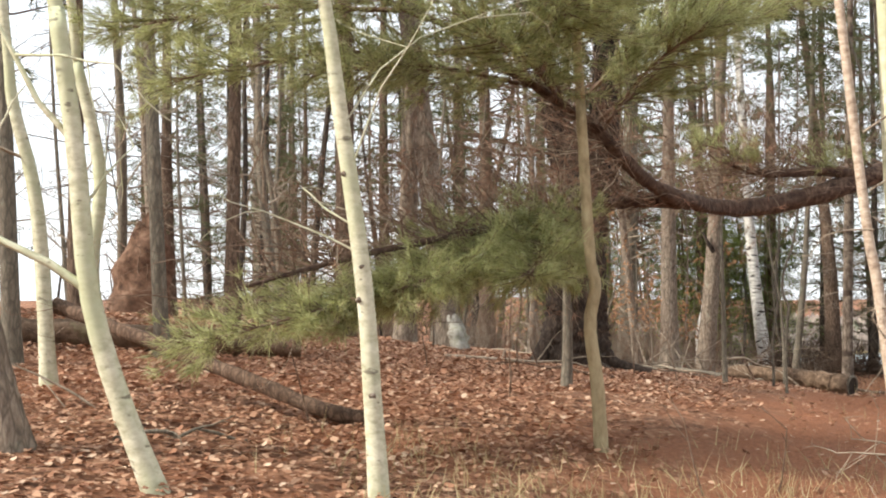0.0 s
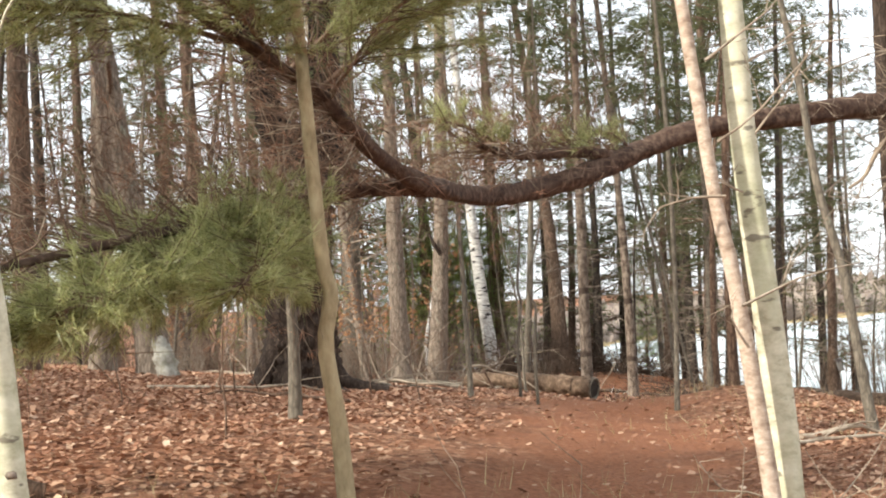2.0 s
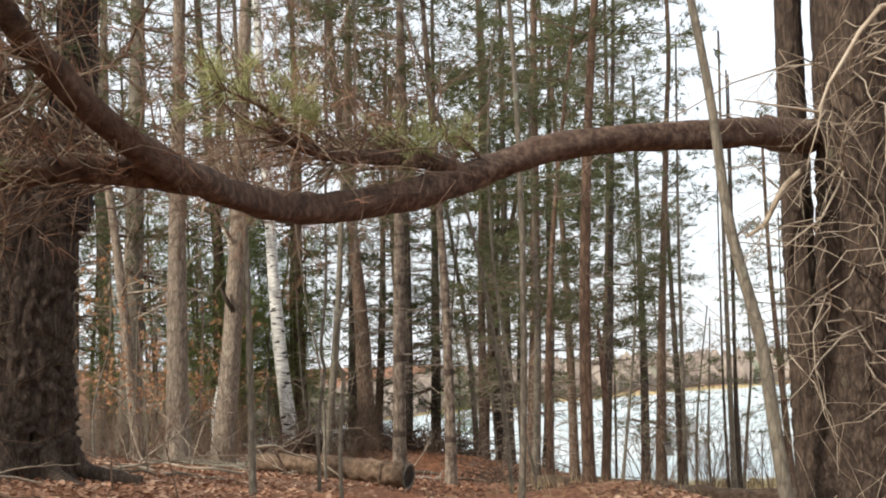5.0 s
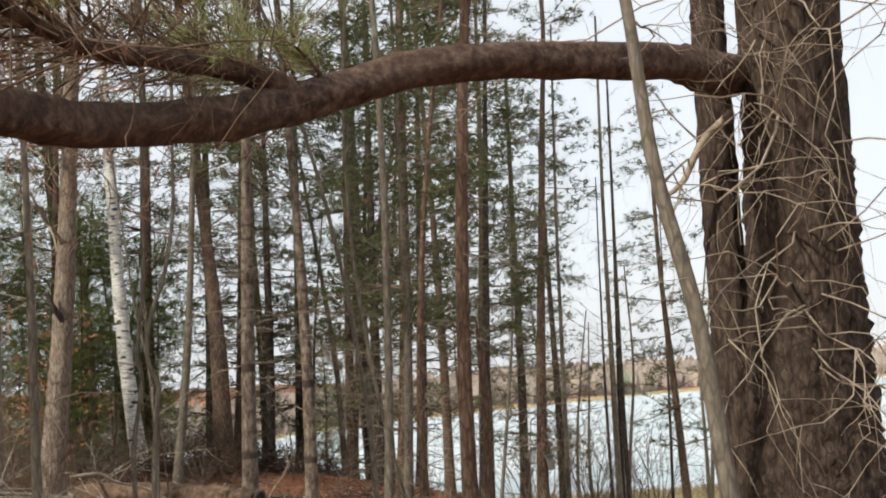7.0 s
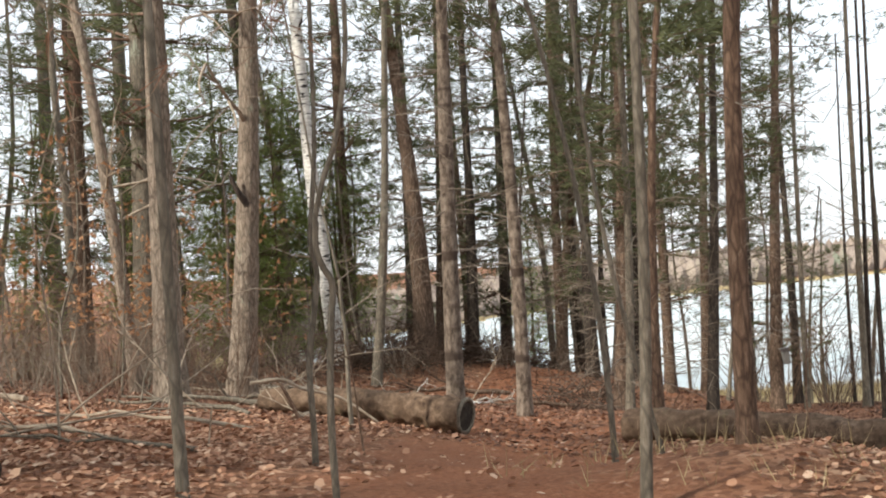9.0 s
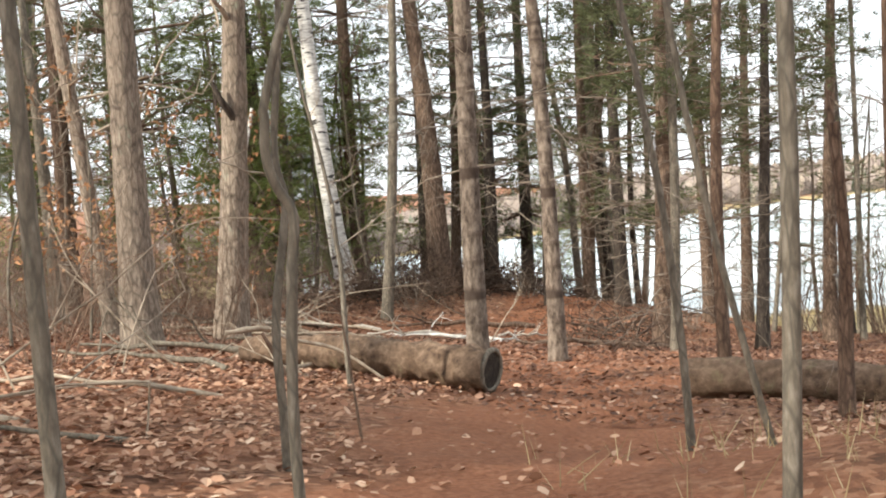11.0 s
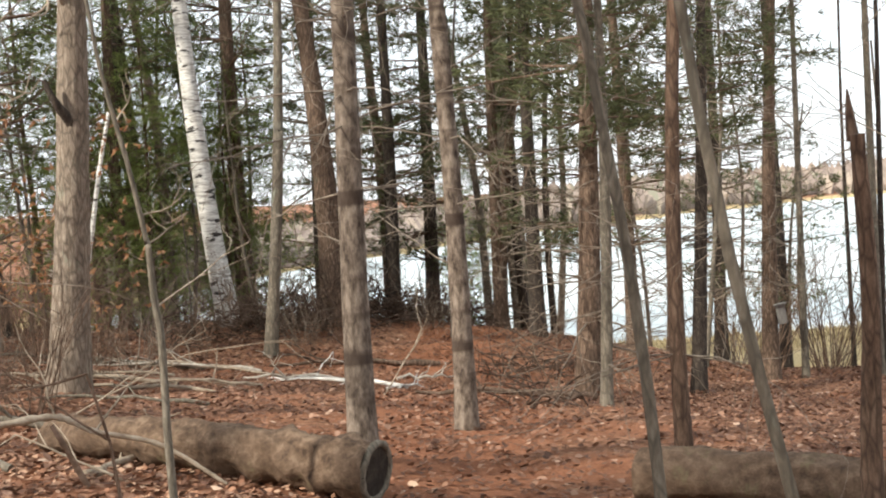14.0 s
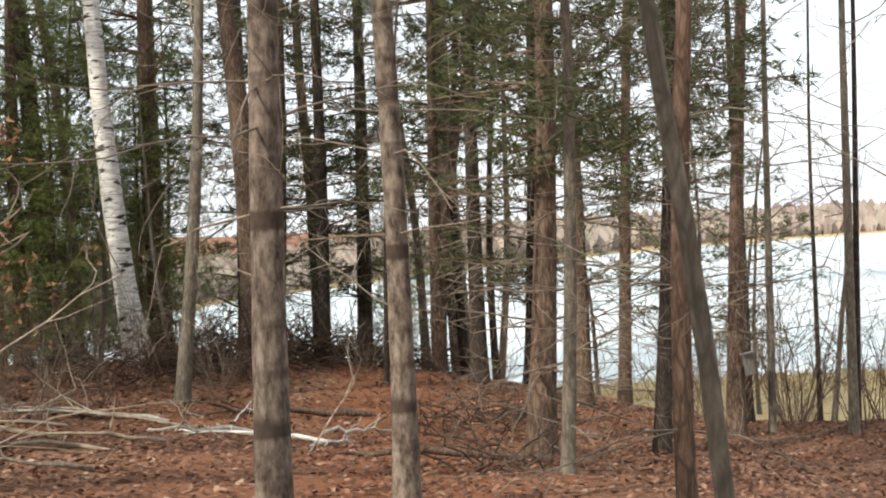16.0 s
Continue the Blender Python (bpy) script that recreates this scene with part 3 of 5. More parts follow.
l2, r2 = trunk_part(twin, [(0.02, 0, 2.3), (-0.1, 0, 2.9), (-0.2, 0, 3.4), (-0.34, 0.0, 4.1), (-0.5, 0.05, 5.5), (-0.7, 0.1, 9.0), (-0.8, 0.1, 14.0)], 0.235, 0.08, SHADED_STEM_BARK, 40, 80, 0.0, 0.12, name="stem")
for x0, y0, w0 in ((-0.62, -0.2, 0.16), (0.55, -0.15, 0.13), (-0.2, -0.5, 0.14), (0.25, -0.5, 0.12)):
    s = Shape()
    s.tube(spline([(x0 * 0.3, y0 * 0.3, 0.75), (x0 * 0.7, y0 * 0.7, 0.25), (x0, y0, 0.06), (x0 * 1.8, y0 * 1.8, -0.05)], 16), np.linspace(w0, w0 * 0.5, 16), 14, 0.06)
    s.link("root", SHADED_PINE_BARK, twin)
for z0, a0, ln0 in ((3.0, 3.3, 1.7), (3.3, 4.1, 1.5), (2.6, 5.0, 1.4), (3.6, 5.6, 1.8), (2.9, 3.8, 1.9), (3.8, 4.6, 1.6), (2.3, 3.5, 1.3), (2.7, 6.0, 1.5)):
    s = Shape()
    twig(s, (0.12 + 0.3 * math.cos(a0), 0.3 * math.sin(a0), z0), (math.cos(a0), math.sin(a0), 0.05), ln0, 0.018, 2, 0.06, 0.4, 5)
    s.link("dead_branch", BROWN_TWIG, twin)
pine_crown(twin, l2, r2, 3.9, 14.0, 0.42, 2.6, SHADED_NEEDLES, 34, 0.18, 0.011, 6)
pine_crown(twin, l1, r1, 4.6, 16.0, 0.42, 2.8, SHADED_NEEDLES, 34, 0.18, 0.011, 6)

# two pines added to shade the twin stems and to green the upper left
pine(-4.3, 15.5, 0.11, "tall pine with dense green crown on the hill", -0.02, 0, 15, PINE_BARK, low=4.6, reach=3.2, tufts=60, dead=(2.0, 4.6))
pine(-2.6, 16.6, 0.10, "tall pine with dense green crown on the hill", 0.01, 0, 14, PINE_BARK, low=5.0, reach=2.8, tufts=60, dead=(2.0, 5.0))

oak = root_at("oak_tree", 0.28, 19.6, "thick pale grey oak leaning, with a swollen foot", "tree", "bare trees of the wood")
lo, ro = trunk_part(oak, lean_path(-0.125, 0, 14.0, 0.05), 0.20, 0.10, OAK_BARK, 32, 60, 0.6, 0.08)
bare_branches(oak, lo, ro, OAK_BARK, 6, 0.22, 2.6, 0.8, 2)
s = Shape()
s.tube(spline([(0.08, -0.22, -0.1), (0.09, -0.2, 0.12), (0.06, -0.15, 0.3), (-0.02, -0.04, 0.55)], 18), np.interp(np.linspace(0, 1, 18), (0, 0.4, 0.8, 1), (0.19, 0.17, 0.15, 0.12)), 18, 0.05, lump=0.45)
s.link("burl", FOOT_BARK, oak, "pale greenish-white swollen foot")
broadleaf(-0.5, 20.6, 0.17, "pale grey oak trunk with rising limbs", 0.03, 0, 14.0, OAK_BARK, 6, 0.25, 2.4, furrow=0.06, sides=20, rings=40)
broadleaf(-1.35, 19.2, 0.16, "dark brown trunk behind pine boughs", 0.0, 0, 14.0, PINE_BARK, 5, 0.4, 1.8, furrow=0.06, sides=20, rings=40)

# ---------------------------------------------------------------- the old pine by the trail and its sweeping limb
old = root_at("pine_tree", 8.74, 14.45, "old dark brown pine, twin trunks and a long sweeping limb", "tree", "pines of the wood")
OZ = on_ground(8.74, 14.45) - 0.04
lold, rold = trunk_part(old, [(-0.02, 0.05, -0.3), (0.0, 0.03, 1.0), (0.03, 0.0, 2.4), (0.10, -0.04, 5.0), (0.35, -0.2, 17.0)], 0.45, 0.33, SHADED_PINE_BARK, 64, 110, 0.3, 0.13)
trunk_part(old, [(-0.22, 0.52, -0.3), (-0.22, 0.54, 1.0), (-0.21, 0.56, 2.0), (-0.17, 0.57, 3.8), (-0.11, 0.56, 6.0), (0.08, 0.52, 15.0)], 0.175, 0.11, SHADED_PINE_BARK, 44, 110, 0.35, 0.13, name="stem")

pine_crown(old, lold, rold, 7.5, 16.5, 0.5, 3.6, SHADED_NEEDLES, 26, 0.18, 0.011, 6)


def limb_pt(x, y, z):
    return (x - 8.74, y - 14.45, z - OZ)


s = Shape()
main = spline([limb_pt(*p) for p in ((8.45, 14.67, 3.84), (7.2, 13.97, 3.69), (5.6, 13.67, 3.49), (4.9, 13.55, 3.26), (4.1, 13.1, 3.0), (3.5, 12.7, 2.86), (3.0, 12.1, 2.79), (2.55, 11.4, 2.77), (2.1, 10.75, 2.85), (1.75, 10.35, 3.06), (1.5, 10.15, 3.30), (0.8, 9.75, 3.70), (0.3, 9.45, 3.98), (-0.8, 8.8, 4.3))], 90)
s.tube(main, np.interp(np.linspace(0, 1, 90), (0, 0.1, 0.35, 0.5, 0.62, 0.75, 1), (0.16, 0.105, 0.098, 0.075, 0.062, 0.045, 0.012)), 20, 0.03, lump=0.3)
limb = s.link("limb", LIMB_BARK, old, "long reddish-brown limb bending down and up again")
s = Shape()
fork = spline([limb_pt(*p) for p in ((2.5, 11.33, 2.77), (2.0, 11.0, 2.76), (1.5, 10.9, 2.70), (1.1, 10.6, 2.60), (0.5, 9.8, 2.42), (-0.3, 8.9, 2.2), (-1.0, 8.0, 1.95))], 40)
s.tube(fork, np.linspace(0.07, 0.012, 40), 10, 0.04)
s.link("side_limb", LIMB_BARK, limb)
s = Shape()
stub = spline([limb_pt(*p) for p in ((4.75, 13.48, 3.2), (4.3, 13.2, 3.26), (3.9, 12.95, 3.22), (3.5, 12.7, 3.18), (3.1, 12.4, 3.24))], 26)
s.tube(stub, np.linspace(0.07, 0.028, 26), 10, 0.05)
s.link("side_limb", LIMB_BARK, limb)

# dead twigs matted on the limb near its fork
s = Shape()
for line_, lo_, hi_, cnt in ((main, 36, 60, 40), (main, 60, 76, 70), (fork, 2, 38, 210), (stub, 0, 25, 110)):
    for _ in range(cnt):
        k = rng.integers(lo_, hi_)
        twig(s, line_[k], (rng.normal(-0.9, 0.6), rng.normal(-0.1, 0.6), rng.normal(0.3, 0.4)), rng.uniform(0.25, 1.2), 0.0055, 2, -0.01, 0.45)
s.link("twig_mat", BROWN_TWIG, limb, "matted dead brown twigs", kind="stuff")
s, brown = Shape(), Shape()
for line_, lo_, hi_, cnt in ((main, 60, 74, 26), (fork, 4, 34, 90), (stub, 10, 25, 50)):
    for _ in range(cnt):
        k, tips = rng.integers(lo_, hi_), []
        twig(s, line_[k], (rng.normal(-0.8, 0.5), rng.normal(0.1, 0.7), rng.normal(0.35, 0.4)), rng.uniform(0.4, 1.1), 0.005, 1, 0.02, 0.55, 4, tips)
        at = np.array([p for p, _ in tips])
        brown.needles(at, np.array([w for _, w in tips]), 9, 0.11, 0.0022, 0.7)
s.link("twig_mat", DEAD_TWIG, limb, "pale dead twigs", kind="stuff")
brown.link("dead_needles", DEAD_NEEDLES, limb, "withered red-brown needles caught in twigs")

# dead drooping branches on the old trunk
for k in range(34):
    s = Sprays()
    z = rng.uniform(2.9, 4.3) if k < 18 else rng.uniform(1.3, 2.5)
    a = rng.uniform(math.pi * 1.1, math.pi * 1.6)
    p0 = np.array([0.02 + 0.38 * math.cos(a), 0.01 + 0.38 * math.sin(a), z])
    twig(s, p0, (math.cos(a), math.sin(a), rng.uniform(-0.1, 0.35)), rng.uniform(0.8, 1.9), rng.uniform(0.006, 0.012), 2, 0.10, 0.5, 5)
    s.link("dead_branch", DEAD_TWIG, old, "pale drooping dead branch")


s = Shape()
s.tube(spline([(-0.25, 0.3, 3.3), (-0.5, 0.35, 3.08), (-0.66, 0.4, 2.8), (-0.84, 0.44, 2.68)], 12), np.linspace(0.034, 0.014, 12), 8, 0.08)
twig(s, (-0.5, 0.35, 3.08), (-0.7, 0.1, 0.5), 0.5, 0.012, 1)
twig(s, (-0.66, 0.4, 2.8), (-0.5, 0.1, -0.7), 0.35, 0.01, 1)
s.link("broken_branch", DEAD_TWIG, old, "thick pale broken branch")

for k in range(16):
    s = Sprays()
    p0 = np.array([-0.32 + rng.uniform(-0.15, 0.1), rng.uniform(-0.35, 0.0), rng.uniform(3.0, 3.7)])
    twig(s, p0, (rng.uniform(-1.0, -0.2), rng.uniform(-0.8, -0.1), rng.uniform(-0.5, 0.45)), rng.uniform(0.5, 1.1), rng.uniform(0.004, 0.008), 2, 0.05, 0.5, 4)
    s.link("dead_branch", DEAD_TWIG, old, "pale drooping dead branch")

# needle boughs on the outer part of the limb


def bough(owner, start, end, width, sag, twigs_n, seed_dirs=0.9):
    a, b = np.array(limb_pt(*start)), np.array(limb_pt(*end))
    line_ = spline([a, (a + b) / 2 + (0, 0, sag), b], 24)
    wood, green = Shape(), Shape()
    wood.tube(line_, np.linspace(0.02, 0.005, 24), 6)
    d = unit(b - a)
    side = unit(np.cross(d, (0, 0, 1)))
    for _ in range(twigs_n):
        t = rng.uniform(0.12, 1.0)
        p = np.array([np.interp(t, np.linspace(0, 1, 24), line_[:, c]) for c in range(3)])
        w = unit(d * seed_dirs + side * rng.choice((-1, 1)) * rng.uniform(0.3, 1.1) + np.array([0, 0, rng.normal(0.0, 0.42)]))
        ln = width * rng.uniform(0.35, 1.0) * (1.2 - 0.6 * t)
        tw = spline([p, p + w * ln * 0.5, p + w * ln + np.array([0, 0, 0.04])], 5)
        wood.tube(tw, np.linspace(0.005, 0.002, 5), 3, cap=False)
        m = max(3, int(ln / 0.085))
        q = rng.uniform(0.25, 1.0, m)
        at = np.array([np.interp(q, np.linspace(0, 1, 5), tw[:, c]) for c in range(3)]).T
        green.needles(at, np.repeat(w[None], m, 0), 14, 0.125, 0.0028, 0.5)
    wood.link("bough", BROWN_TWIG, owner)
    green.link("needles", SUNLIT_NEEDLES, owner, "soft green pine needles")


for st, en, wd, sg, nt in (   # start, end, width, sag, twigs
        ((1.2, 10.6, 2.62), (-1.15, 7.6, 1.62), 0.75, -0.12, 170), ((1.3, 10.7, 2.62), (0.0, 8.6, 1.95), 0.8, -0.05, 150), ((1.4, 10.7, 2.66), (0.9, 9.0, 2.05), 0.75, -0.05, 130),
        ((0.9, 10.3, 2.5), (-0.6, 8.4, 1.8), 0.7, -0.1, 130), ((1.5, 10.9, 2.66), (0.4, 9.9, 2.15), 0.7, 0.0, 90),
        ((1.0, 10.0, 3.6), (-0.6, 8.6, 3.45), 0.9, 0.1, 110), ((0.6, 9.7, 3.8), (-1.6, 8.8, 3.45), 1.0, 0.1, 80), ((1.3, 10.2, 3.45), (0.6, 8.6, 3.7), 0.9, 0.1, 110),
        ((0.2, 9.4, 4.0), (-1.3, 7.8, 4.1), 1.0, 0.1, 120), ((0.9, 9.9, 3.7), (1.4, 8.4, 4.0), 0.9, 0.1, 90), ((0.0, 9.3, 4.05), (-2.2, 9.2, 3.9), 1.0, 0.1, 110), ((0.5, 9.6, 3.9), (0.4, 7.9, 4.2), 1.0, 0.15, 110),
        ((1.6, 10.4, 3.3), (2.3, 9.6, 3.95), 0.8, 0.1, 70), ((4.5, 13.35, 3.2), (4.0, 13.0, 3.36), 0.4, 0.02, 26), ((4.9, 13.55, 3.28), (4.6, 13.3, 3.44), 0.3, 0.02, 16), ((3.5, 12.7, 3.18), (2.7, 12.0, 3.4), 0.5, 0.05, 40), ((1.3, 10.05, 3.4), (2.5, 9.9, 4.15), 0.9, 0.12, 90), ((1.5, 10.2, 3.3), (3.3, 10.5, 4.35), 1.0, 0.2, 110), ((0.9, 9.8, 3.66), (1.9, 9.0, 4.25), 0.9, 0.1, 90)):
    bough(limb, st, en, wd, sg, int(nt * (1.05 if en[2] < 2.5 else 0.85)))

broadleaf(6.84, 12.96, 0.056, "slim curved grey sapling in front of the old pine", -0.13, 0.05, 8.0, GREY_BARK, 3, 0.4, 0.7, ((0.8, 0.02, 0), (1.6, 0.06, 0), (2.4, 0.0, 0), (3.4, 0.06, 0)), tip=0.4, name="sapling")

# ---------------------------------------------------------------- the open wood beyond the limb
pine(4.67, 25.95, 0.195, "tall straight trunk, bark grey-brown and furrowed", 0, 0, 16, OAK_BARK, low=4.9, tufts=60, reach=3.3, dead=None, furrow=0.07, sides=28, rings=70, knees=bow(0.006, 0.0023))
knotty = broadleaf(5.99, 29.3, 0.215, "stout pale trunk with a dark hooked stub", 0, 0, 15, OAK_BARK, 6, 0.42, 1.6, bow(0.118, -0.006), furrow=0.07, sides=28, rings=70)
KZ = knotty.location.z
s = Shape()
s.tube(spline([(0.30, -0.10, 3.0 - KZ), (0.24, -0.22, 3.3 - KZ), (0.1, -0.3, 3.52 - KZ), (0.0, -0.3, 3.76 - KZ)], 12), np.linspace(0.075, 0.03, 12), 8, 0.05)
s.link("stub", DARK_BARK, knotty, "dark broken branch stub")
birch = broadleaf(9.47, 37.8, 0.20, "white paper birch with black marks, leaning", 0, 0, 14, BIRCH_BARK, 5, 0.3, 2.4, bow(-0.129, 0.0092), twigs=BIRCH_BARK, sides=20, rings=40, tip=0.45, flare=0.3, name="birch_tree")
broadleaf(9.45, 34.7, 0.105, "grey trunk with a pale bare foot", 0, 0, 12, GREY_BARK, 3, 0.5, 1.2, bow(0.145, -0.0083))
pine(11.39, 37.65, 0.25, "heavy dark trunk leaning on the bank", 0, 0, 16, PINE_BARK, low=7, dead=(3.0, 6.0), sides=20, knees=bow(0.03, -0.011))
pine(7.52, 23.5, 0.105, "young pine trunk with dark branch rings", 0, 0, 13, RINGED_BARK, low=5.0, tufts=44, dead=(1.6, 5.4), reach=2.6, sides=18, rings=50, knees=bow(0.026, 0.0016), twig_length=1.5)
pine(9.06, 25.42, 0.10, "young pine trunk with dark branch rings", 0, 0, 13, RINGED_BARK, low=4.6, tufts=44, dead=(1.5, 5.2), reach=2.6, sides=16, rings=40, knees=bow(0.031, -0.0072), twig_length=1.5)
pine(13.03, 39.17, 0.16, "almost black slender pine on the bank", 0, 0, 14, DARK_BARK, low=2.6, reach=2.5, tufts=40, dead=(1.2, 2.8), knees=bow(0.062, -0.0043))
pine(14.67, 37.53, 0.14, "brown pine trunk on the bank", 0, 0, 14, PINE_BARK, low=4.0, reach=2.3, tufts=36, knees=bow(0.015, 0.0021))
pine(14.85, 37.9, 0.12, "brown pine trunk leaning away from its neighbour", 0, 0, 13, PINE_BARK, low=4.5, reach=2.0, dead=(2.5, 5.0), knees=bow(0.03, 0.0205))
pine(15.3, 37.75, 0.10, "dark thin pine leaning in to a pair", 0, 0, 13, DARK_BARK, low=4.2, reach=1.8, dead=(2.0, 4.5), knees=bow(-0.07, 0.015))
broadleaf(15.97, 37.9, 0.075, "thin dark trunk on the bank", 0, 0, 12, DARK_BARK, 5, 0.3, 1.4, bow(-0.037, 0.0141))
pine(12.55, 29.9, 0.17, "grey-brown pine with many dead side twigs", 0, 0, 15, PINE_BARK, low=3.3, tufts=48, reach=2.3, dead=(0.6, 4.2), knees=bow(0.088, -0.005), twig_length=1.6)
pine(11.38, 27.2, 0.07, "thin grey-brown pine with many dead side twigs", 0, 0, 13, GREY_BARK, low=3.2, tufts=40, reach=1.9, dead=(0.6, 4.2), knees=bow(0.086, -0.0079), twig_length=1.5)
pine(14.46, 30.3, 0.11, "dark slim pine at the edge of the bank", 0, 0, 14, DARK_BARK, low=3.2, tufts=40, reach=2.1, dead=(1.0, 4.0), knees=bow(0.093, -0.003), twig_length=1.6)
broadleaf(7.55, 19.45, 0.027, "mottled grey sapling with lichen, leaning", 0, 0, 7, GREY_BARK, 4, 0.4, 0.8, bow(0.0, -0.030), name="sapling")
pine(9.58, 22.65, 0.064, "thin reddish young pine", 0, 0, 10, RED_BARK, low=4.4, reach=1.3, dead=(1.0, 4.2), knees=bow(-0.009, 0.0157), twig_length=1.3)
pine(17.5, 36.0, 0.12, "slender pine on the bank above the lake", 0.05, -0.02, 14, PINE_BARK, low=4.0, tufts=42, reach=2.2)
pine(16.75, 31.84, 0.14, "straight pine with a small grey box on its trunk", 0, 0, 15, PINE_BARK, low=5, tufts=40, reach=2.2, dead=(1.5, 6.0), knees=bow(0.045, 0.0036), twig_length=1.6)
snapped = broadleaf(9.19, 20.25, 0.062, "reddish dead trunk snapped off at the top", 0.02, -0.008, 2.15, RED_BARK, 0, tip=0.6, flare=0.2, sides=16, name="dead_tree")
s = Shape()
s.tube([(0.04, -0.01, 2.12), (0.03, -0.01, 2.26), (0.022, -0.01, 2.38)], (0.036, 0.022, 0.004), 7, 0.1)
s.link("splinter", RED_BARK, snapped, "jagged splintered top")
broadleaf(6.16, 16.1, 0.033, "slim grey lichened tree beside the trail", 0, 0, 9, GREY_BARK, 4, 0.4, 0.6, bow(0.085, -0.013), flare=0.12, sides=14, name="sapling")
pine(7.3, 16.96, 0.066, "straight reddish-brown young pine", 0, 0, 12, RED_BARK, low=4.6, reach=1.5, dead=(1.5, 4.5), sides=16, knees=bow(0.006, 0.0115))
broadleaf(4.64, 16.56, 0.020, "crooked brown sapling with a sharp kink", 0.03, 0, 5, GREY_BARK, 1, 0.6, 0.5, ((0.5, -0.02, 0), (0.98, 0.0, 0), (1.18, 0.015, 0), (1.28, -0.035, 0), (1.38, -0.065, 0), (1.55, -0.062, 0), (1.75, -0.01, 0), (1.95, 0.06, 0), (2.4, 0.13, 0)), bend=0.0, flare=0.1, tip=0.6, rings=50, name="sapling")
broadleaf(4.83, 18.05, 0.022, "crooked brown sapling with a double bend", 0.03, 0, 5, GREY_BARK, 2, 0.5, 0.6, ((0.25, 0.0, 0), (0.7, -0.015, 0), (1.1, 0.04, 0), (1.28, 0.055, 0), (1.5, 0.02, 0), (2.1, 0.07, 0)), bend=0.0, flare=0.1, tip=0.6, rings=50, name="sapling")
broadleaf(6.0, 22.03, 0.024, "thin crooked grey sapling before the log", 0, 0, 5, GREY_BARK, 4, 0.3, 0.8, ((0.4, -0.01, 0), (0.95, 0.0, 0), (1.15, -0.02, 0), (1.45, -0.03, 0), (1.9, -0.10, 0), (2.4, -0.20, 0), (5.0, -0.5, 0)), flare=0.1, name="sapling")
broadleaf(3.87, 16.7, 0.035, "slim dark sapling with a rough foot", -0.01, 0, 6, GREY_BARK, 3, 0.5, 0.6, flare=0.2, name="sapling")
broadleaf(7.2, 17.85, 0.019, "leaning crooked grey sapling", 0, 0, 5, GREY_BARK, 5, 0.35, 0.8, bow(-0.27, 0.042), flare=0.1, name="sapling")
broadleaf(6.55, 33.1, 0.05, "white dead birch stem, broken off", 0, 0, 3.6, BIRCH_BARK, 2, 0.5, 0.5, ((1.2, 0.02, 0), (2.0, 0.2, 0), (2.8, 0.36, 0), (3.6, 0.55, 0)), twigs=BIRCH_BARK, flare=0.15, tip=0.5, name="dead_tree")

for x, y, r, lx, hh, lab in ((17.45, 31.9, 0.062, 0.03, 11, "thin dark tree above the lake"), (18.25, 31.1, 0.075, 0.02, 11, "thin grey twin tree above the lake"), (18.4, 31.2, 0.055, 0.05, 10, "thin grey twin tree above the lake"), (16.3, 27.9, 0.05, 0.02, 9, "thin grey tree at the edge of the bank"), (19.6, 33.4, 0.045, 0.0, 8, "very thin grey tree above the shore"), (20.6, 32.4, 0.04, 0.03, 7, "very thin grey tree above the shore")):
    broadleaf(x, y, r, lab, lx, -0.02, hh, GREY_BARK if r > 0.06 else DARK_BARK, 9, 0.3, 1.5, bend=0.1)

# the grey box on the pine
bx = root_at("bird_box", 16.9, 31.66, "small grey weathered box hung on a pine trunk", "box")
bx.location.z = 0.07
bx.rotation_euler = (0.0, -0.12, -0.6)
bm = bmesh.new()
bmesh.ops.create_cube(bm, size=1.0, matrix=Matrix.Diagonal((0.15, 0.13, 0.30, 1)))
bmesh.ops.bevel(bm, geom=bm.edges[:], offset=0.012, segments=2, affect="EDGES")
me = bpy.data.meshes.new("body")
bm.to_mesh(me)
me.materials.append(BOX_WOOD)
new("body", me).parent = bx
bm = bmesh.new()
bmesh.ops.create_cube(bm, size=1.0, matrix=Matrix.Translation((0, -0.02, 0.16)) @ Matrix.Diagonal((0.2, 0.2, 0.025, 1)))
me = bpy.data.meshes.new("lid")
bm.to_mesh(me)
me.materials.append(BOX_WOOD)
new("lid", me).parent = bx

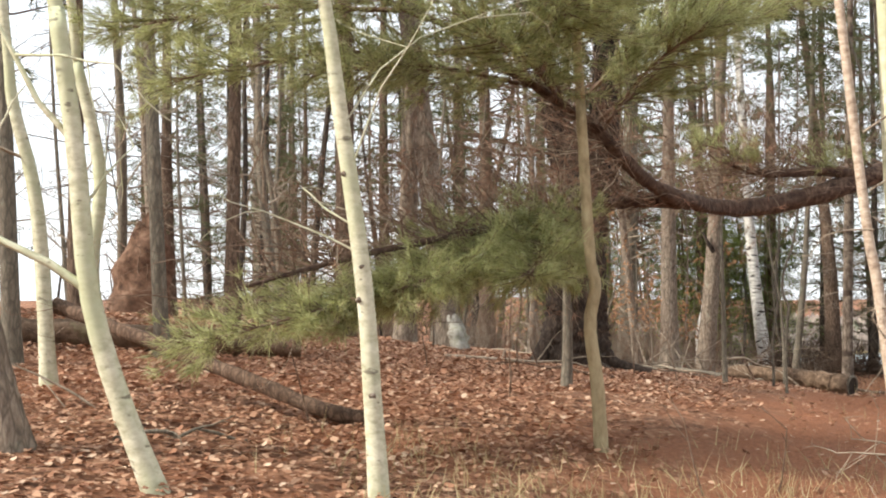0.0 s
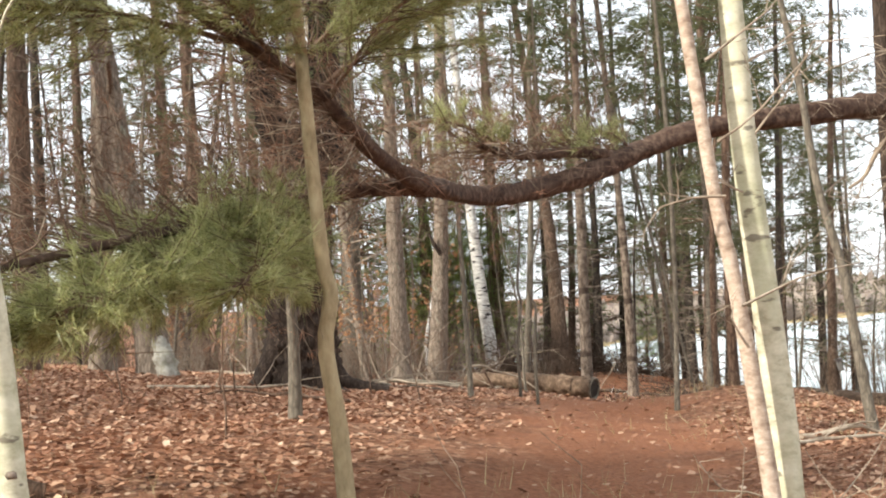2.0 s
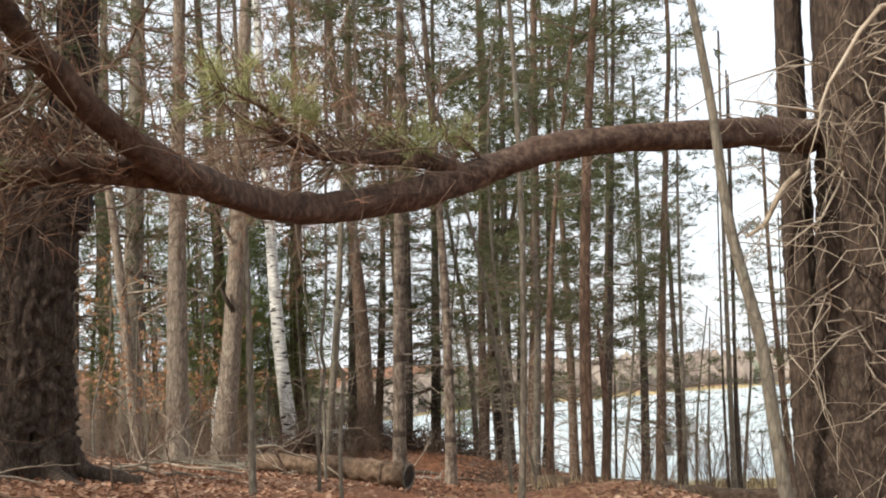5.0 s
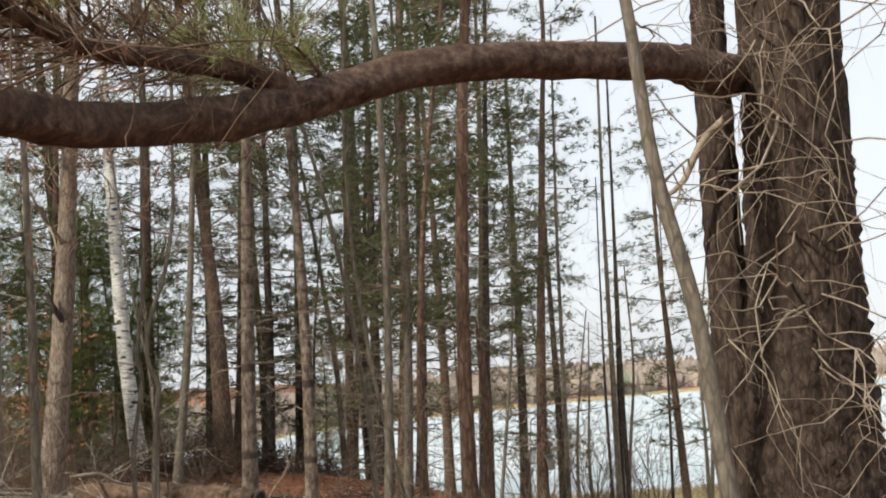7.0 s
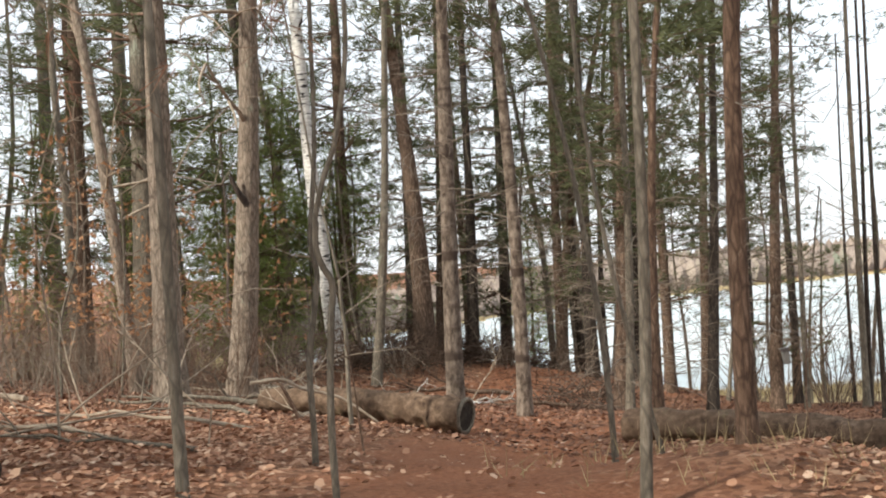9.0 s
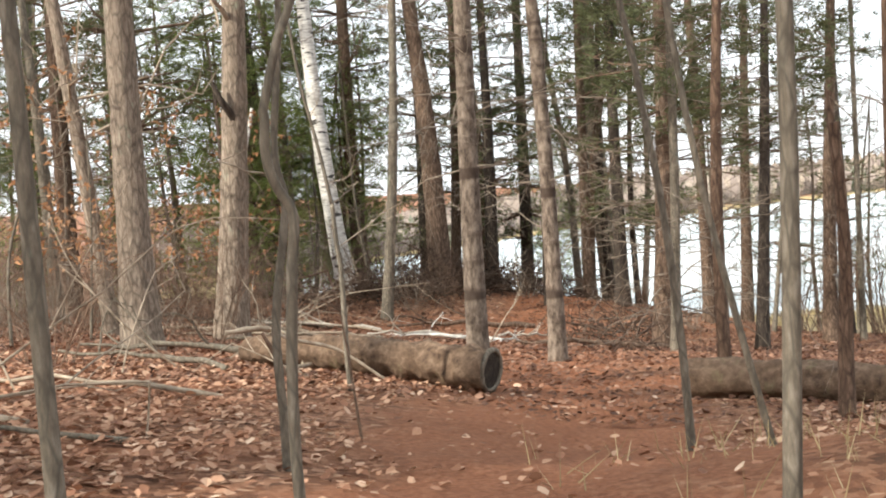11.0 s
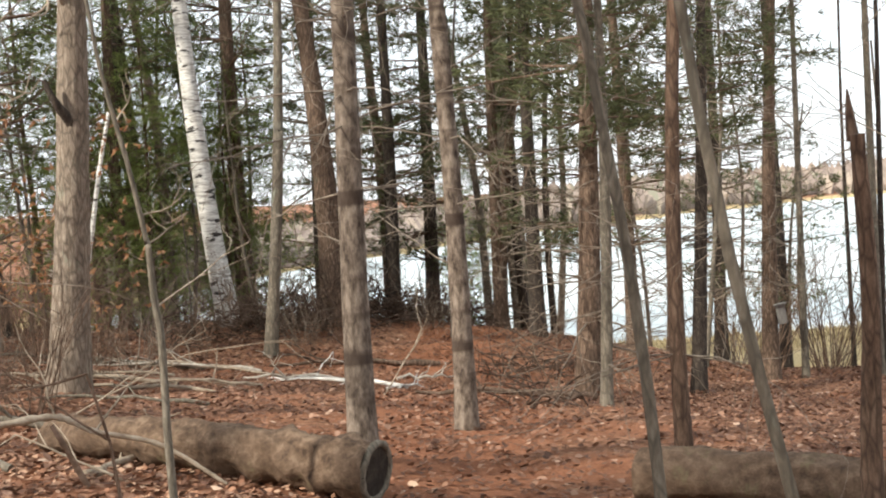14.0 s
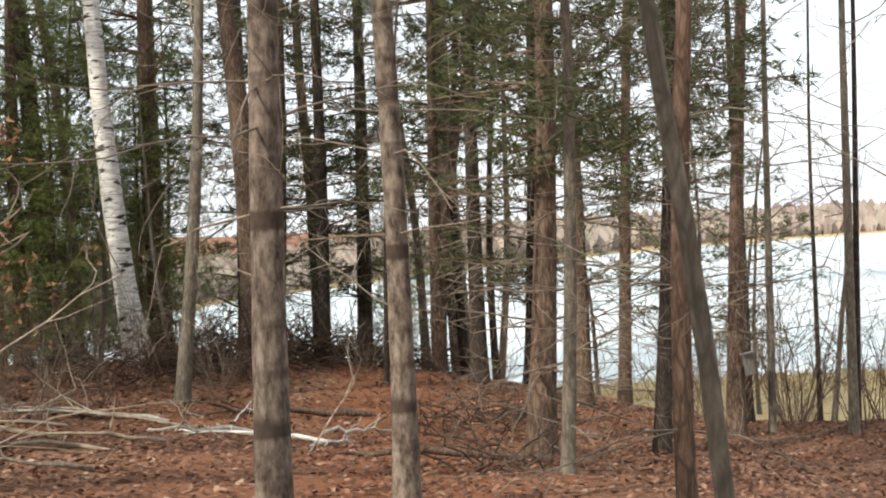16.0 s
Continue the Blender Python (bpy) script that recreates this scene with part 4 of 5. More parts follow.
# ---------------------------------------------------------------- logs and fallen wood


def log_thing(label, pts, r, mat, hollow=False, name="fallen_log", sides=28, rings=40, tip=0.85):
    p0 = pts[0]
    t = new(name)
    t.location = (p0[0], p0[1], on_ground(p0[0], p0[1]))
    tagged(t, label, "log")
    loc = [(x - p0[0], y - p0[1], on_ground(x, y) - t.location.z + r * lift) for x, y, lift in pts]
    line_ = spline(loc, rings)
    s = Shape()
    rad = np.linspace(r, r * tip, rings)
    s.tube(line_, rad, sides, 0.015, cap=not hollow, lump=0.28)
    if hollow:
        d = unit(line_[0] - line_[3])
        inner = np.array([line_[0] + d * 0.004 - d * q for q in (0.0, 0.05, 0.3, 0.7)])
        s.link("bark", mat, t)
        # a closed plug; the depth of the hollow is only its dark colour
        w = Shape()
        w.tube(inner, (r * 0.8, r * 0.76, r * 0.6, r * 0.3), sides, 0.05)
        w.link("hollow", ROT_WOOD, t, "rotted hollow, its shade painted near black")
        w = Shape()
        a = unit(np.cross(d, (0, 0, 1)))
        b = np.cross(d, a)
        th = np.linspace(0, 2 * np.pi, 25)
        w.tube([line_[0] + (a * math.cos(q) + b * math.sin(q)) * r * 0.89 for q in th], np.full(25, r * 0.12), 6, 0.12, cap=False)
        w.link("rim", GREY_BARK, t, "grey broken rim")
    else:
        s.link("bark", mat, t)
    return t


log_thing("hollow brown log with moss, its open dark end to the trail", ((7.2, 22.18, 1.05), (6.65, 22.75, 1.0), (6.05, 23.35, 0.95), (5.5, 24.0, 0.75)), 0.188, LOG_BARK, True, tip=0.62, rings=60)
log_thing("weathered brown log lying across behind the trail", ((8.95, 22.15, 0.85), (10.0, 20.95, 0.85), (11.0, 19.8, 0.85), (12.0, 18.7, 0.85)), 0.175, LOG_BARK, rings=50)
log_thing("grey weathered log on the leaves", ((-1.3, 13.6, 0.8), (-2.6, 13.4, 0.85), (-4.4, 13.2, 0.9)), 0.15, LOG_BARK)
log_thing("dark brown fallen bough, one end raised", ((-0.22, 9.6, 0.6), (-0.7, 9.6, 2.0), (-1.25, 9.8, 4.6), (-2.1, 10.2, 8.0), (-3.0, 10.6, 11.5)), 0.058, RED_BARK, name="fallen_branch", sides=12, tip=1.05)

for x, y, ang, ln, r, m_, lab in (
        (4.9, 21.0, 2.7, 2.4, 0.022, DEAD_TWIG, "long pale dead branch on the leaves"), (3.7, 19.6, 2.5, 2.2, 0.022, DEAD_TWIG, "long pale dead branch on the leaves"), (4.2, 18.9, 2.9, 1.6, 0.018, GREY_BARK, "grey fallen branch on the leaves"),
        (5.2, 23.2, 2.3, 2.0, 0.03, GREY_BARK, "grey fallen branch beside the log"), (5.6, 22.9, 0.9, 1.2, 0.03, DEAD_TWIG, "forked dead branch leaning on the log"), (7.4, 31.0, 2.9, 2.6, 0.04, DEAD_TWIG, "pale dead branch on the slope"), (8.2, 33.4, 2.8, 2.4, 0.04, GREY_BARK, "grey dead branch on the slope"),
        (9.9, 31.6, 2.95, 1.5, 0.035, CUT_WOOD, "pale stripped stick among the leaves"), (10.6, 31.9, 0.1, 0.9, 0.03, CUT_WOOD, "short pale stripped stick"), (8.9, 32.9, 2.75, 2.4, 0.03, CUT_WOOD, "long pale stripped stick"), (7.6, 32.4, 3.05, 1.8, 0.028, DEAD_TWIG, "thin pale stick on the slope"), (8.4, 30.6, 2.9, 1.6, 0.03, DEAD_TWIG, "thin pale stick on the slope"), (6.9, 34.6, 2.8, 2.6, 0.035, GREY_BARK, "grey fallen branch under the birch"), (11.8, 33.4, 3.1, 2.6, 0.05, PINE_BARK, "brown fallen branch on the slope"), (2.2, 14.7, 3.0, 1.5, 0.022, RED_BARK, "brown stick on pine needles"), (0.2, 15.9, 0.15, 1.9, 0.022, DEAD_TWIG, "pale stick below the oak"), (5.4, 12.0, 0.2, 1.2, 0.025, DEAD_TWIG, "pale stick by the trail"),
        (5.9, 12.6, 0.1, 1.3, 0.03, DEAD_TWIG, "pale stick by the trail"), (-1.9, 8.4, 0.3, 0.9, 0.02, GREY_BARK, "grey stick on oak leaves"), (12.0, 28.6, 3.0, 2.2, 0.05, PINE_BARK, "brown fallen branch on the slope"), (3.0, 24.6, 2.4, 2.8, 0.045, DEAD_TWIG, "long pale fallen branch in the brush"), (6.0, 25.2, 2.9, 2.0, 0.04, GREY_BARK, "grey fallen branch behind the log"), (10.3, 30.6, 2.36, 2.1, 0.032, BIRCH_BARK, "white fallen birch branch on the leaves"), (9.9, 30.3, 0.3, 0.7, 0.02, BIRCH_BARK, "short white birch stick on the leaves"), (8.9, 33.4, 2.75, 3.0, 0.03, DEAD_TWIG, "long pale branch below the birch"), (9.3, 32.4, 2.5, 2.6, 0.024, DEAD_TWIG, "long pale branch below the birch"), (7.6, 29.4, 2.9, 2.4, 0.026, DEAD_TWIG, "pale dead branch on the slope"), (7.2, 27.6, 2.7, 2.0, 0.022, GREY_BARK, "grey dead branch on the slope")):
    st = new("fallen_branch")
    st.location = (x, y, on_ground(x, y))
    tagged(st, lab, "branch")
    s = Shape()
    d = np.array([math.cos(ang), math.sin(ang), 0])
    line_ = np.array([d * ln * q + np.array([0, 0, on_ground(x + d[0] * ln * q, y + d[1] * ln * q) - st.location.z + r * 0.9 + 0.05 * math.sin(q * 3.1)]) + rng.normal(0, 0.02, 3) * (q > 0) for q in np.linspace(0, 1, 9)])
    s.tube(line_, np.linspace(r, r * 0.4, 9) * rng.uniform(0.85, 1.15, 9), 8, 0.07)
    for k in (3, 5, 6):
        twig(s, line_[k], d + rng.normal(0, 0.6, 3) + (0, 0, 0.4), ln * 0.25, r * 0.4, 1)
    s.link("stick", m_, st)

for x, y, dx, dy, dz, ln, r in ((3.6, 21.3, -0.3, 0.5, 0.9, 1.6, 0.016), (3.2, 20.4, 0.8, 0.2, 0.5, 2.0, 0.018), (4.3, 22.6, 0.5, 0.3, 0.8, 1.4, 0.014), (4.9, 23.4, -0.6, 0.1, 0.5, 1.8, 0.02), (2.6, 19.3, 0.9, -0.2, 0.25, 2.2, 0.022), (5.3, 24.6, 0.7, 0.1, 0.45, 1.7, 0.016), (3.0, 22.4, -0.5, 0.2, 0.9, 2.0, 0.015), (5.9, 22.8, -0.7, 0.3, 0.5, 1.0, 0.018), (9.6, 29.5, 0.5, 0.2, 0.35, 1.3, 0.02), (12.2, 30.2, -0.4, -0.5, 0.7, 1.5, 0.016), (8.0, 35.5, 0.6, 0.0, 0.5, 1.6, 0.02), (-2.3, 9.6, -0.7, 0.1, 0.6, 1.4, 0.02)):
    r, ln = r * 0.6, ln * 0.8
    st = root_at("dead_stick", x, y, "dead grey stick leaning up out of the brush", "branch", "dead sticks in the brush")
    s = Sprays()
    twig(s, (0, 0, 0), (dx, dy, dz), ln, r, 2, 0.03, 0.2, 5)
    s.link("stick", DEAD_TWIG, st)

# a pale hooked branch lying over the hollow log, propped by a dark stick
hook = root_at("fallen_branch", 6.02, 22.54, "pale hooked dead branch over the hollow log", "branch")
s = Shape()
hz = hook.location.z
s.tube(spline([(-0.88, 0.08, 1.04 - hz), (-0.57, 0.07, 1.05 - hz), (-0.36, 0.05, 0.94 - hz), (0.0, 0.0, 0.82 - hz), (0.35, -0.08, 0.03)], 30), np.linspace(0.022, 0.011, 30) * (1 + 0.18 * rng.normal(0, 1, 30).clip(-1, 1)), 8, 0.08)
twig(s, (-0.36, 0.05, 0.94 - hz), (0.5, 0.1, 0.7), 0.5, 0.008, 1)
twig(s, (-0.57, 0.07, 1.05 - hz), (-0.3, 0.1, 0.8), 0.4, 0.007, 1)
s.link("stick", DEAD_TWIG, hook)
s = Shape()
s.tube(spline([(-0.60, -0.03, 1.02 - hz), (-0.5, -0.04, 0.8 - hz), (-0.38, -0.05, 0.0)], 12), np.linspace(0.016, 0.022, 12), 6, 0.05)
s.link("prop", BROWN_TWIG, hook, "dark leaning stick")

# heaps of dead brush on the bank
for x, y, wide, n in ((10.3, 36.6, 0.9, 110), (11.7, 37.2, 1.0, 120), (12.8, 38.0, 0.9, 90), (13.6, 33.2, 0.7, 40), (12.6, 32.0, 0.6, 34), (10.9, 27.4, 0.4, 20), (10.6, 37.4, 0.9, 150), (9.9, 36.9, 0.7, 90), (12.2, 38.3, 0.9, 150), (13.6, 38.6, 0.8, 120), (14.2, 37.6, 0.7, 80), (8.4, 36.4, 0.7, 60)):
    t = root_at("brush_pile", x, y, "heap of dead brown brush and roots", "brush", "brush heaps on the bank")
    s = Shape()
    for _ in range(n):
        a, q = rng.uniform(0, 6.28), rng.random() ** 0.5
        twig(s, (wide * q * math.cos(a), wide * q * math.sin(a), rng.uniform(0, 0.55) * (1.2 - q)), (rng.normal(0, 1), rng.normal(0, 1), rng.normal(0.3, 0.4)), rng.uniform(0.4, 1.0), 0.014, 1, 0.05, 0.4, 3, None, 4)
    s.link("brushwood", BRUSH_TWIG, t, kind="stuff")

# the torn-up root plate on the hill
plate = root_at("root_plate", -4.75, 20.3, "tall brown root plate of an uprooted tree", "stump")
s = Shape()
th, zz = np.meshgrid(np.linspace(0, 2 * np.pi, 40, endpoint=False), np.linspace(0, 1, 26), indexing="ij")
wob = np.array([noise.noise(Vector((math.cos(a) * 1.6, math.sin(a) * 1.6, z * 4))) for a, z in zip(th.ravel(), zz.ravel())]).reshape(th.shape)
wide = (0.52 - 0.30 * zz ** 2.2) * (1 + 0.35 * wob)
top = 1.75 * zz * (1 + 0.12 * np.cos(th))
vv = np.stack([np.cos(th) * wide + 0.12 * zz, np.sin(th) * wide * 0.55, top - 0.1], -1).reshape(-1, 3)
a_, b_ = np.meshgrid(np.arange(40), np.arange(25), indexing="ij")
s.add(vv, np.stack([a_ * 26 + b_, (a_ + 1) % 40 * 26 + b_, (a_ + 1) % 40 * 26 + b_ + 1, a_ * 26 + b_ + 1], -1).reshape(-1, 4))
s.link("earth", bark("root_earth", (0.05, 0.028, 0.018), (0.15, 0.085, 0.055), (0.25, 0.16, 0.11), stretch=(4, 4, 4)), plate)
s = Shape()
for _ in range(46):
    k = rng.integers(0, len(vv))
    twig(s, vv[k], (rng.normal(0, 0.8), rng.normal(-0.2, 0.6), rng.normal(0.5, 0.6)), rng.uniform(0.2, 0.5), 0.014, 1)
s.link("roots", BROWN_TWIG, plate)

# ---------------------------------------------------------------- the wood all round: a few grown kinds, set out many times
far_pines = [pine(-60 - 4 * k, -60, 0.15 + 0.03 * k, "slender pine with thin layered dark green boughs", 0.015 * (k - 1), 0.0, 14 + k, (PINE_BARK, DARK_BARK, PINE_BARK, GREY_BARK)[k], low=(2.6, 1.8, 3.6, 3.0)[k], reach=(2.5, 2.3, 2.7, 2.4)[k], dead=(0.8, 4.5), bend=0.08, sides=10, rings=22, single=False, tufts=(30, 29, 24, 25)[k]) for k in range(4)]
far_bare = [broadleaf(-60 - 4 * k, -70, 0.07 + 0.02 * k, "thin bare grey tree of the wood", 0.02 * (k - 1.5), 0.01, 11 + k, (GREY_BARK, DARK_BARK, OAK_BARK, GREY_BARK)[k], 16, 0.12, 1.7, bend=0.26, sides=8, rings=24, segs=2) for k in range(4)]
junipers = []
for k in range(2):
    t = root_at("juniper_tree", -80 - 4 * k, -60, "dense dark green evergreen standing under the pines", "tree", "evergreens under the pines")
    line_, rad_ = trunk_part(t, lean_path(0, 0, 7.0 + k, 0.04), 0.07, 0.015, PINE_BARK, 8, 18)
    pine_crown(t, line_, rad_, 0.3, 7.0 + k, 0.15, 1.5, HEMLOCK, 50, 0.12, 0.005, 8, 0.2, 0.5)
    junipers.append(t)
shrubs = []
for k in range(3):
    t = root_at("bare_shrub", -90 - 4 * k, -60, "tangle of thin bare brown shoots", "shrub", "brush under the trees")
    s = Shape()
    for _ in range(16):
        a = rng.uniform(0, 6.28)
        twig(s, (0.25 * math.cos(a) * rng.random(), 0.25 * math.sin(a) * rng.random(), 0), (0.4 * math.cos(a), 0.4 * math.sin(a), 1), rng.uniform(0.7, 1.7), 0.008, 2, 0.0, 0.3, 3, None, 2)
    s.link("brushwood", BROWN_TWIG if k else GREY_TWIG, t, kind="stuff")
    shrubs.append(t)
beech = []
for k in range(2):
    t = root_at("beech_sapling", -100 - 4 * k, -60, "young beech still holding dry orange leaves", "tree", "young beeches with dry leaves")
    line_, rad_ = trunk_part(t, lean_path(0.02, 0.0, 3.6, 0.1), 0.025, 0.01, GREY_BARK, 6, 16, 0.1)
    wood, leaves, tips = Shape(), Shape(), []
    for _ in range(26):
        q = rng.integers(3, 15)
        a = rng.uniform(0, 6.28)
        twig(wood, line_[q], (math.cos(a), math.sin(a), 0.5), rng.uniform(0.4, 1.0), 0.007, 1, tips=tips)
    wood.link("branchwork", BROWN_TWIG, t, kind="stuff")
    at = np.array([p for p, _ in tips])
    leaves.needles(at, np.tile((0, 0, -0.4), (len(at), 1)), 3, 0.09, 0.024, 0.7)
    leaves.link("leaves", BEECH_LEAVES, t)
    beech.append(t)

rng = np.random.default_rng(21)
taken = [(o.location.x, o.location.y) for o in scene.objects if o.parent is None and o.type == "EMPTY" and o.location.x > -50]


def settle_at(kinds, x, y, s, turn):
    z = on_ground(x, y) - 0.05
    if z < LAKE_Z + 0.1:
        return
    k = kinds[int(rng.integers(0, len(kinds)))]
    tip = 1.5 if k in far_pines else 4.0
    copy_thing(k, pose(x, y, z, rng.normal(0, tip), rng.normal(0, tip), turn) @ Matrix.Diagonal((s, s, s, 1)))


def scatter(kinds, n, ulo, uhi, vlo, vhi, gap, keep=lambda x, y, u, v: True, lo=0.8, hi=1.2):
    made = tries = 0
    while made < n and tries < n * 30:
        tries += 1
        u, v = rng.uniform(ulo, uhi), rng.uniform(vlo, vhi)
        x, y = 0.45 * u + 0.89 * v, 0.89 * u - 0.45 * v
        if not keep(x, y, u, v) or any((x - a) ** 2 + (y - b) ** 2 < gap * gap for a, b in taken):
            continue
        taken.append((x, y))
        settle_at(kinds, x, y, rng.uniform(lo, hi), rng.uniform(0, 360))
        made += 1


def off_trail(x, y, u, v):
    return abs(v + 0.3 + 0.1 * u) > 2.6


# the last four are added out of view, to shade the trail from the left
for x, y, k in ((12.6, 40.6, 0.9), (14.4, 40.6, 0.95), (15.0, 36.6, 0.85), (16.9, 38.3, 0.9), (15.9, 34.6, 0.85), (19.6, 37.6, 0.8), (18.6, 34.0, 0.6), (15.2, 24.6, 0.5), (-7.0, 13.0, 1.0), (-9.5, 11.5, 1.1), (-6.5, 16.0, 1.0), (-11.0, 14.5, 1.1)):
    settle_at(far_pines[:2], x, y, k, rng.uniform(0, 360))
    taken.append((x, y))
scatter(far_pines, 21, 35, 46, -30, -2.0, 1.6)
scatter(far_pines, 10, 22, 46, -34, -13, 1.8)
scatter(far_bare, 62, 16, 46, -34, -9.0, 0.8, lo=0.45, hi=1.1)
scatter(far_bare, 6, 35, 45, -8, 2, 1.2, lo=0.4, hi=0.8)
scatter(far_bare, 12, 35, 44, 1, 11, 0.9, lo=0.28, hi=0.5)
scatter(far_bare, 9, 38, 46, 2, 16, 1.0, lo=0.35, hi=0.6)
for x, y, k in ((8.3, 38.7, 0.8), (7.3, 38.9, 0.85), (9.9, 39.7, 0.7), (7.6, 40.5, 1.0), (8.8, 41.3, 1.1), (10.0, 41.0, 0.95), (10.9, 42.0, 0.9), (6.5, 41.4, 1.1), (5.2, 41.5, 0.7)):
    settle_at(junipers, x, y, k, rng.uniform(0, 360))
    taken.append((x, y))
scatter(junipers, 2, 38, 43, -22, -13, 1.2)
scatter(junipers, 6, 40, 46, -12, -4, 1.6, lo=0.5, hi=0.8)
scatter(shrubs, 80, 22, 45, -22, -6.5, 0.7, lo=0.5, hi=1.0)
scatter(shrubs, 20, 36, 45, -8, 10, 0.9, lo=0.5, hi=0.9)
for x, y, k in ((17.7, 33.4, 1.5), (18.5, 32.7, 1.3), (19.3, 33.6, 1.7), (19.0, 31.7, 1.2), (20.1, 32.4, 1.5), (18.1, 35.0, 1.6), (10.9, 35.6, 0.6), (9.9, 34.3, 0.5)):
    settle_at(shrubs, x, y, k, rng.uniform(0, 360))
scatter(shrubs, 40, 26, 44, -24, -10, 0.6, lo=0.6, hi=1.1)
scatter(beech, 9, 24, 36, -17, -8.5, 1.0, lo=0.6, hi=1.0)
scatter(far_bare, 16, 33, 41, -15, -7.0, 0.8, lo=0.24, hi=0.42)
scatter(shrubs, 24, 26, 39, -15, -8, 0.7, lo=0.5, hi=0.9)
# added unseen behind the start for enclosure and dappled shade; those beside it out of sight at first
scatter(far_pines, 6, -26, -6, -5, 9, 3.0)
scatter(far_bare, 5, -20, -4, -8, 12, 2.0)
scatter(far_pines, 5, 8, 26, 9, 22, 2.5, off_trail)
scatter(far_bare, 12, 4, 24, 5, 18, 2.0, off_trail)
for t in (*far_pines, *far_bare, *junipers, *shrubs, *beech):
    for o in (*t.children_recursive, t):
        bpy.data.objects.remove(o)

# ---------------------------------------------------------------- the far shore
s = Shape()
n = 9000
b = rng.uniform(-12, 100, n)
sh = np.interp(b, (-12, 2, 10, 18, 28, 40, 60, 100), (60, 62, 98, 143, 245, 437, 608, 605))
dd = sh + 2 + rng.random(n) ** 1.5 * sh * 0.25
x, y = 5.6 + np.sin(np.radians(b)) * dd, 17 + np.cos(np.radians(b)) * dd
z = height(x, y)
at = np.stack([x, y, z], 1)
keep = dd > 85
at, sh = at[keep], sh[keep]
hgt = rng.uniform(3, 7, len(at)) * np.clip(sh / 250, 0.5, 1.1)
right = np.stack([np.cos(np.radians(b[keep])), -np.sin(np.radians(b[keep])), np.zeros(len(at))], 1)
wide = (hgt * rng.uniform(0.12, 0.3, len(at)))[:, None]
up = np.stack([np.zeros(len(at)), np.zeros(len(at)), hgt], 1)
v = np.stack([at - right * wide * 0.4, at + right * wide * 0.4, at + right * wide + up * 0.6, at + up, at - right * wide + up * 0.65], 1).reshape(-1, 3)
i = np.arange(len(at))[:, None] * 5
s.add(v, np.vstack([np.hstack([i, i + 1, i + 2, i + 4]), np.hstack([i + 4, i + 2, i + 3, i + 3])]))
tagged(s.link("far_woods", HAZY_WOODS, smooth=False), "bare brown woods along the far lake shore", "woods", kind="stuff")

# ---------------------------------------------------------------- leaves, grass and twigs on the ground


def leaf_sheet(n, ulo, uhi, vlo, vhi, size, trail_keep):
    u, v = rng.uniform(ulo, uhi, n), rng.uniform(vlo, vhi, n)
    off = np.abs(v + 0.72 + 0.1 * u + 0.3 * np.sin(u * 1.3))
    keep = rng.random(n) < np.where(off < 1.05, trail_keep, np.clip(0.25 + (off - 1.05) * 0.6, 0, 1))
    u, v = u[keep], v[keep]
    x, y = 0.45 * u + 0.89 * v, 0.89 * u - 0.45 * v
    m = len(x)
    a = rng.uniform(0, 2 * np.pi, m)
    ln = size * rng.uniform(0.6, 1.25, m)
    w = ln * rng.uniform(0.26, 0.42, m)
    tilt, curl = rng.normal(0.08, 0.2, m), rng.uniform(-0.25, 0.6, m)
    f = np.stack([np.cos(a), np.sin(a), tilt], 1)
    sd = np.stack([-np.sin(a), np.cos(a), rng.normal(0, 0.3, m)], 1)
    base = np.stack([x, y, height(x, y) + rng.uniform(0.008, 0.04, m)], 1)
    up = np.array([0, 0, 1.0])

    def spot(along, across, rise):
        """A leaf point: along and across in leaf lengths, each leaf a little different."""
        al = (along + rng.normal(0, 0.07, m)) * ln
        ac = across * rng.uniform(0.55, 1.3, m) * w
        return base + f * al[:, None] + sd * ac[:, None] + up * (rise * w * curl + rng.normal(0, 0.05, m) * ln)[:, None]
    verts = np.stack([spot(-0.5, 0, 0.3), spot(-0.2, 1, 1), spot(0.22, 0.9, 1), spot(0.5, 0, 0.6), spot(0.2, -0.9, 1), spot(-0.22, -1, 1)], 1).reshape(-1, 3)
    i = np.arange(m)[:, None] * 6
    sh_ = Shape()
    sh_.add(verts, np.vstack([np.hstack([i, i + 1, i + 2, i + 3]), np.hstack([i, i + 3, i + 4, i + 5])]))
    return sh_


tagged(leaf_sheet(170000, 2, 24, -15, 6, 0.058, 0.05).link("leaf_litter", LITTER, smooth=False), "brown and orange fallen oak leaves covering the ground", "leaves", kind="stuff")
tagged(leaf_sheet(60000, 22, 40, -14, 4, 0.065, 0.75).link("leaf_litter", SHADED_LITTER, smooth=False), "brown fallen leaves on the slope to the lake", "leaves", kind="stuff")

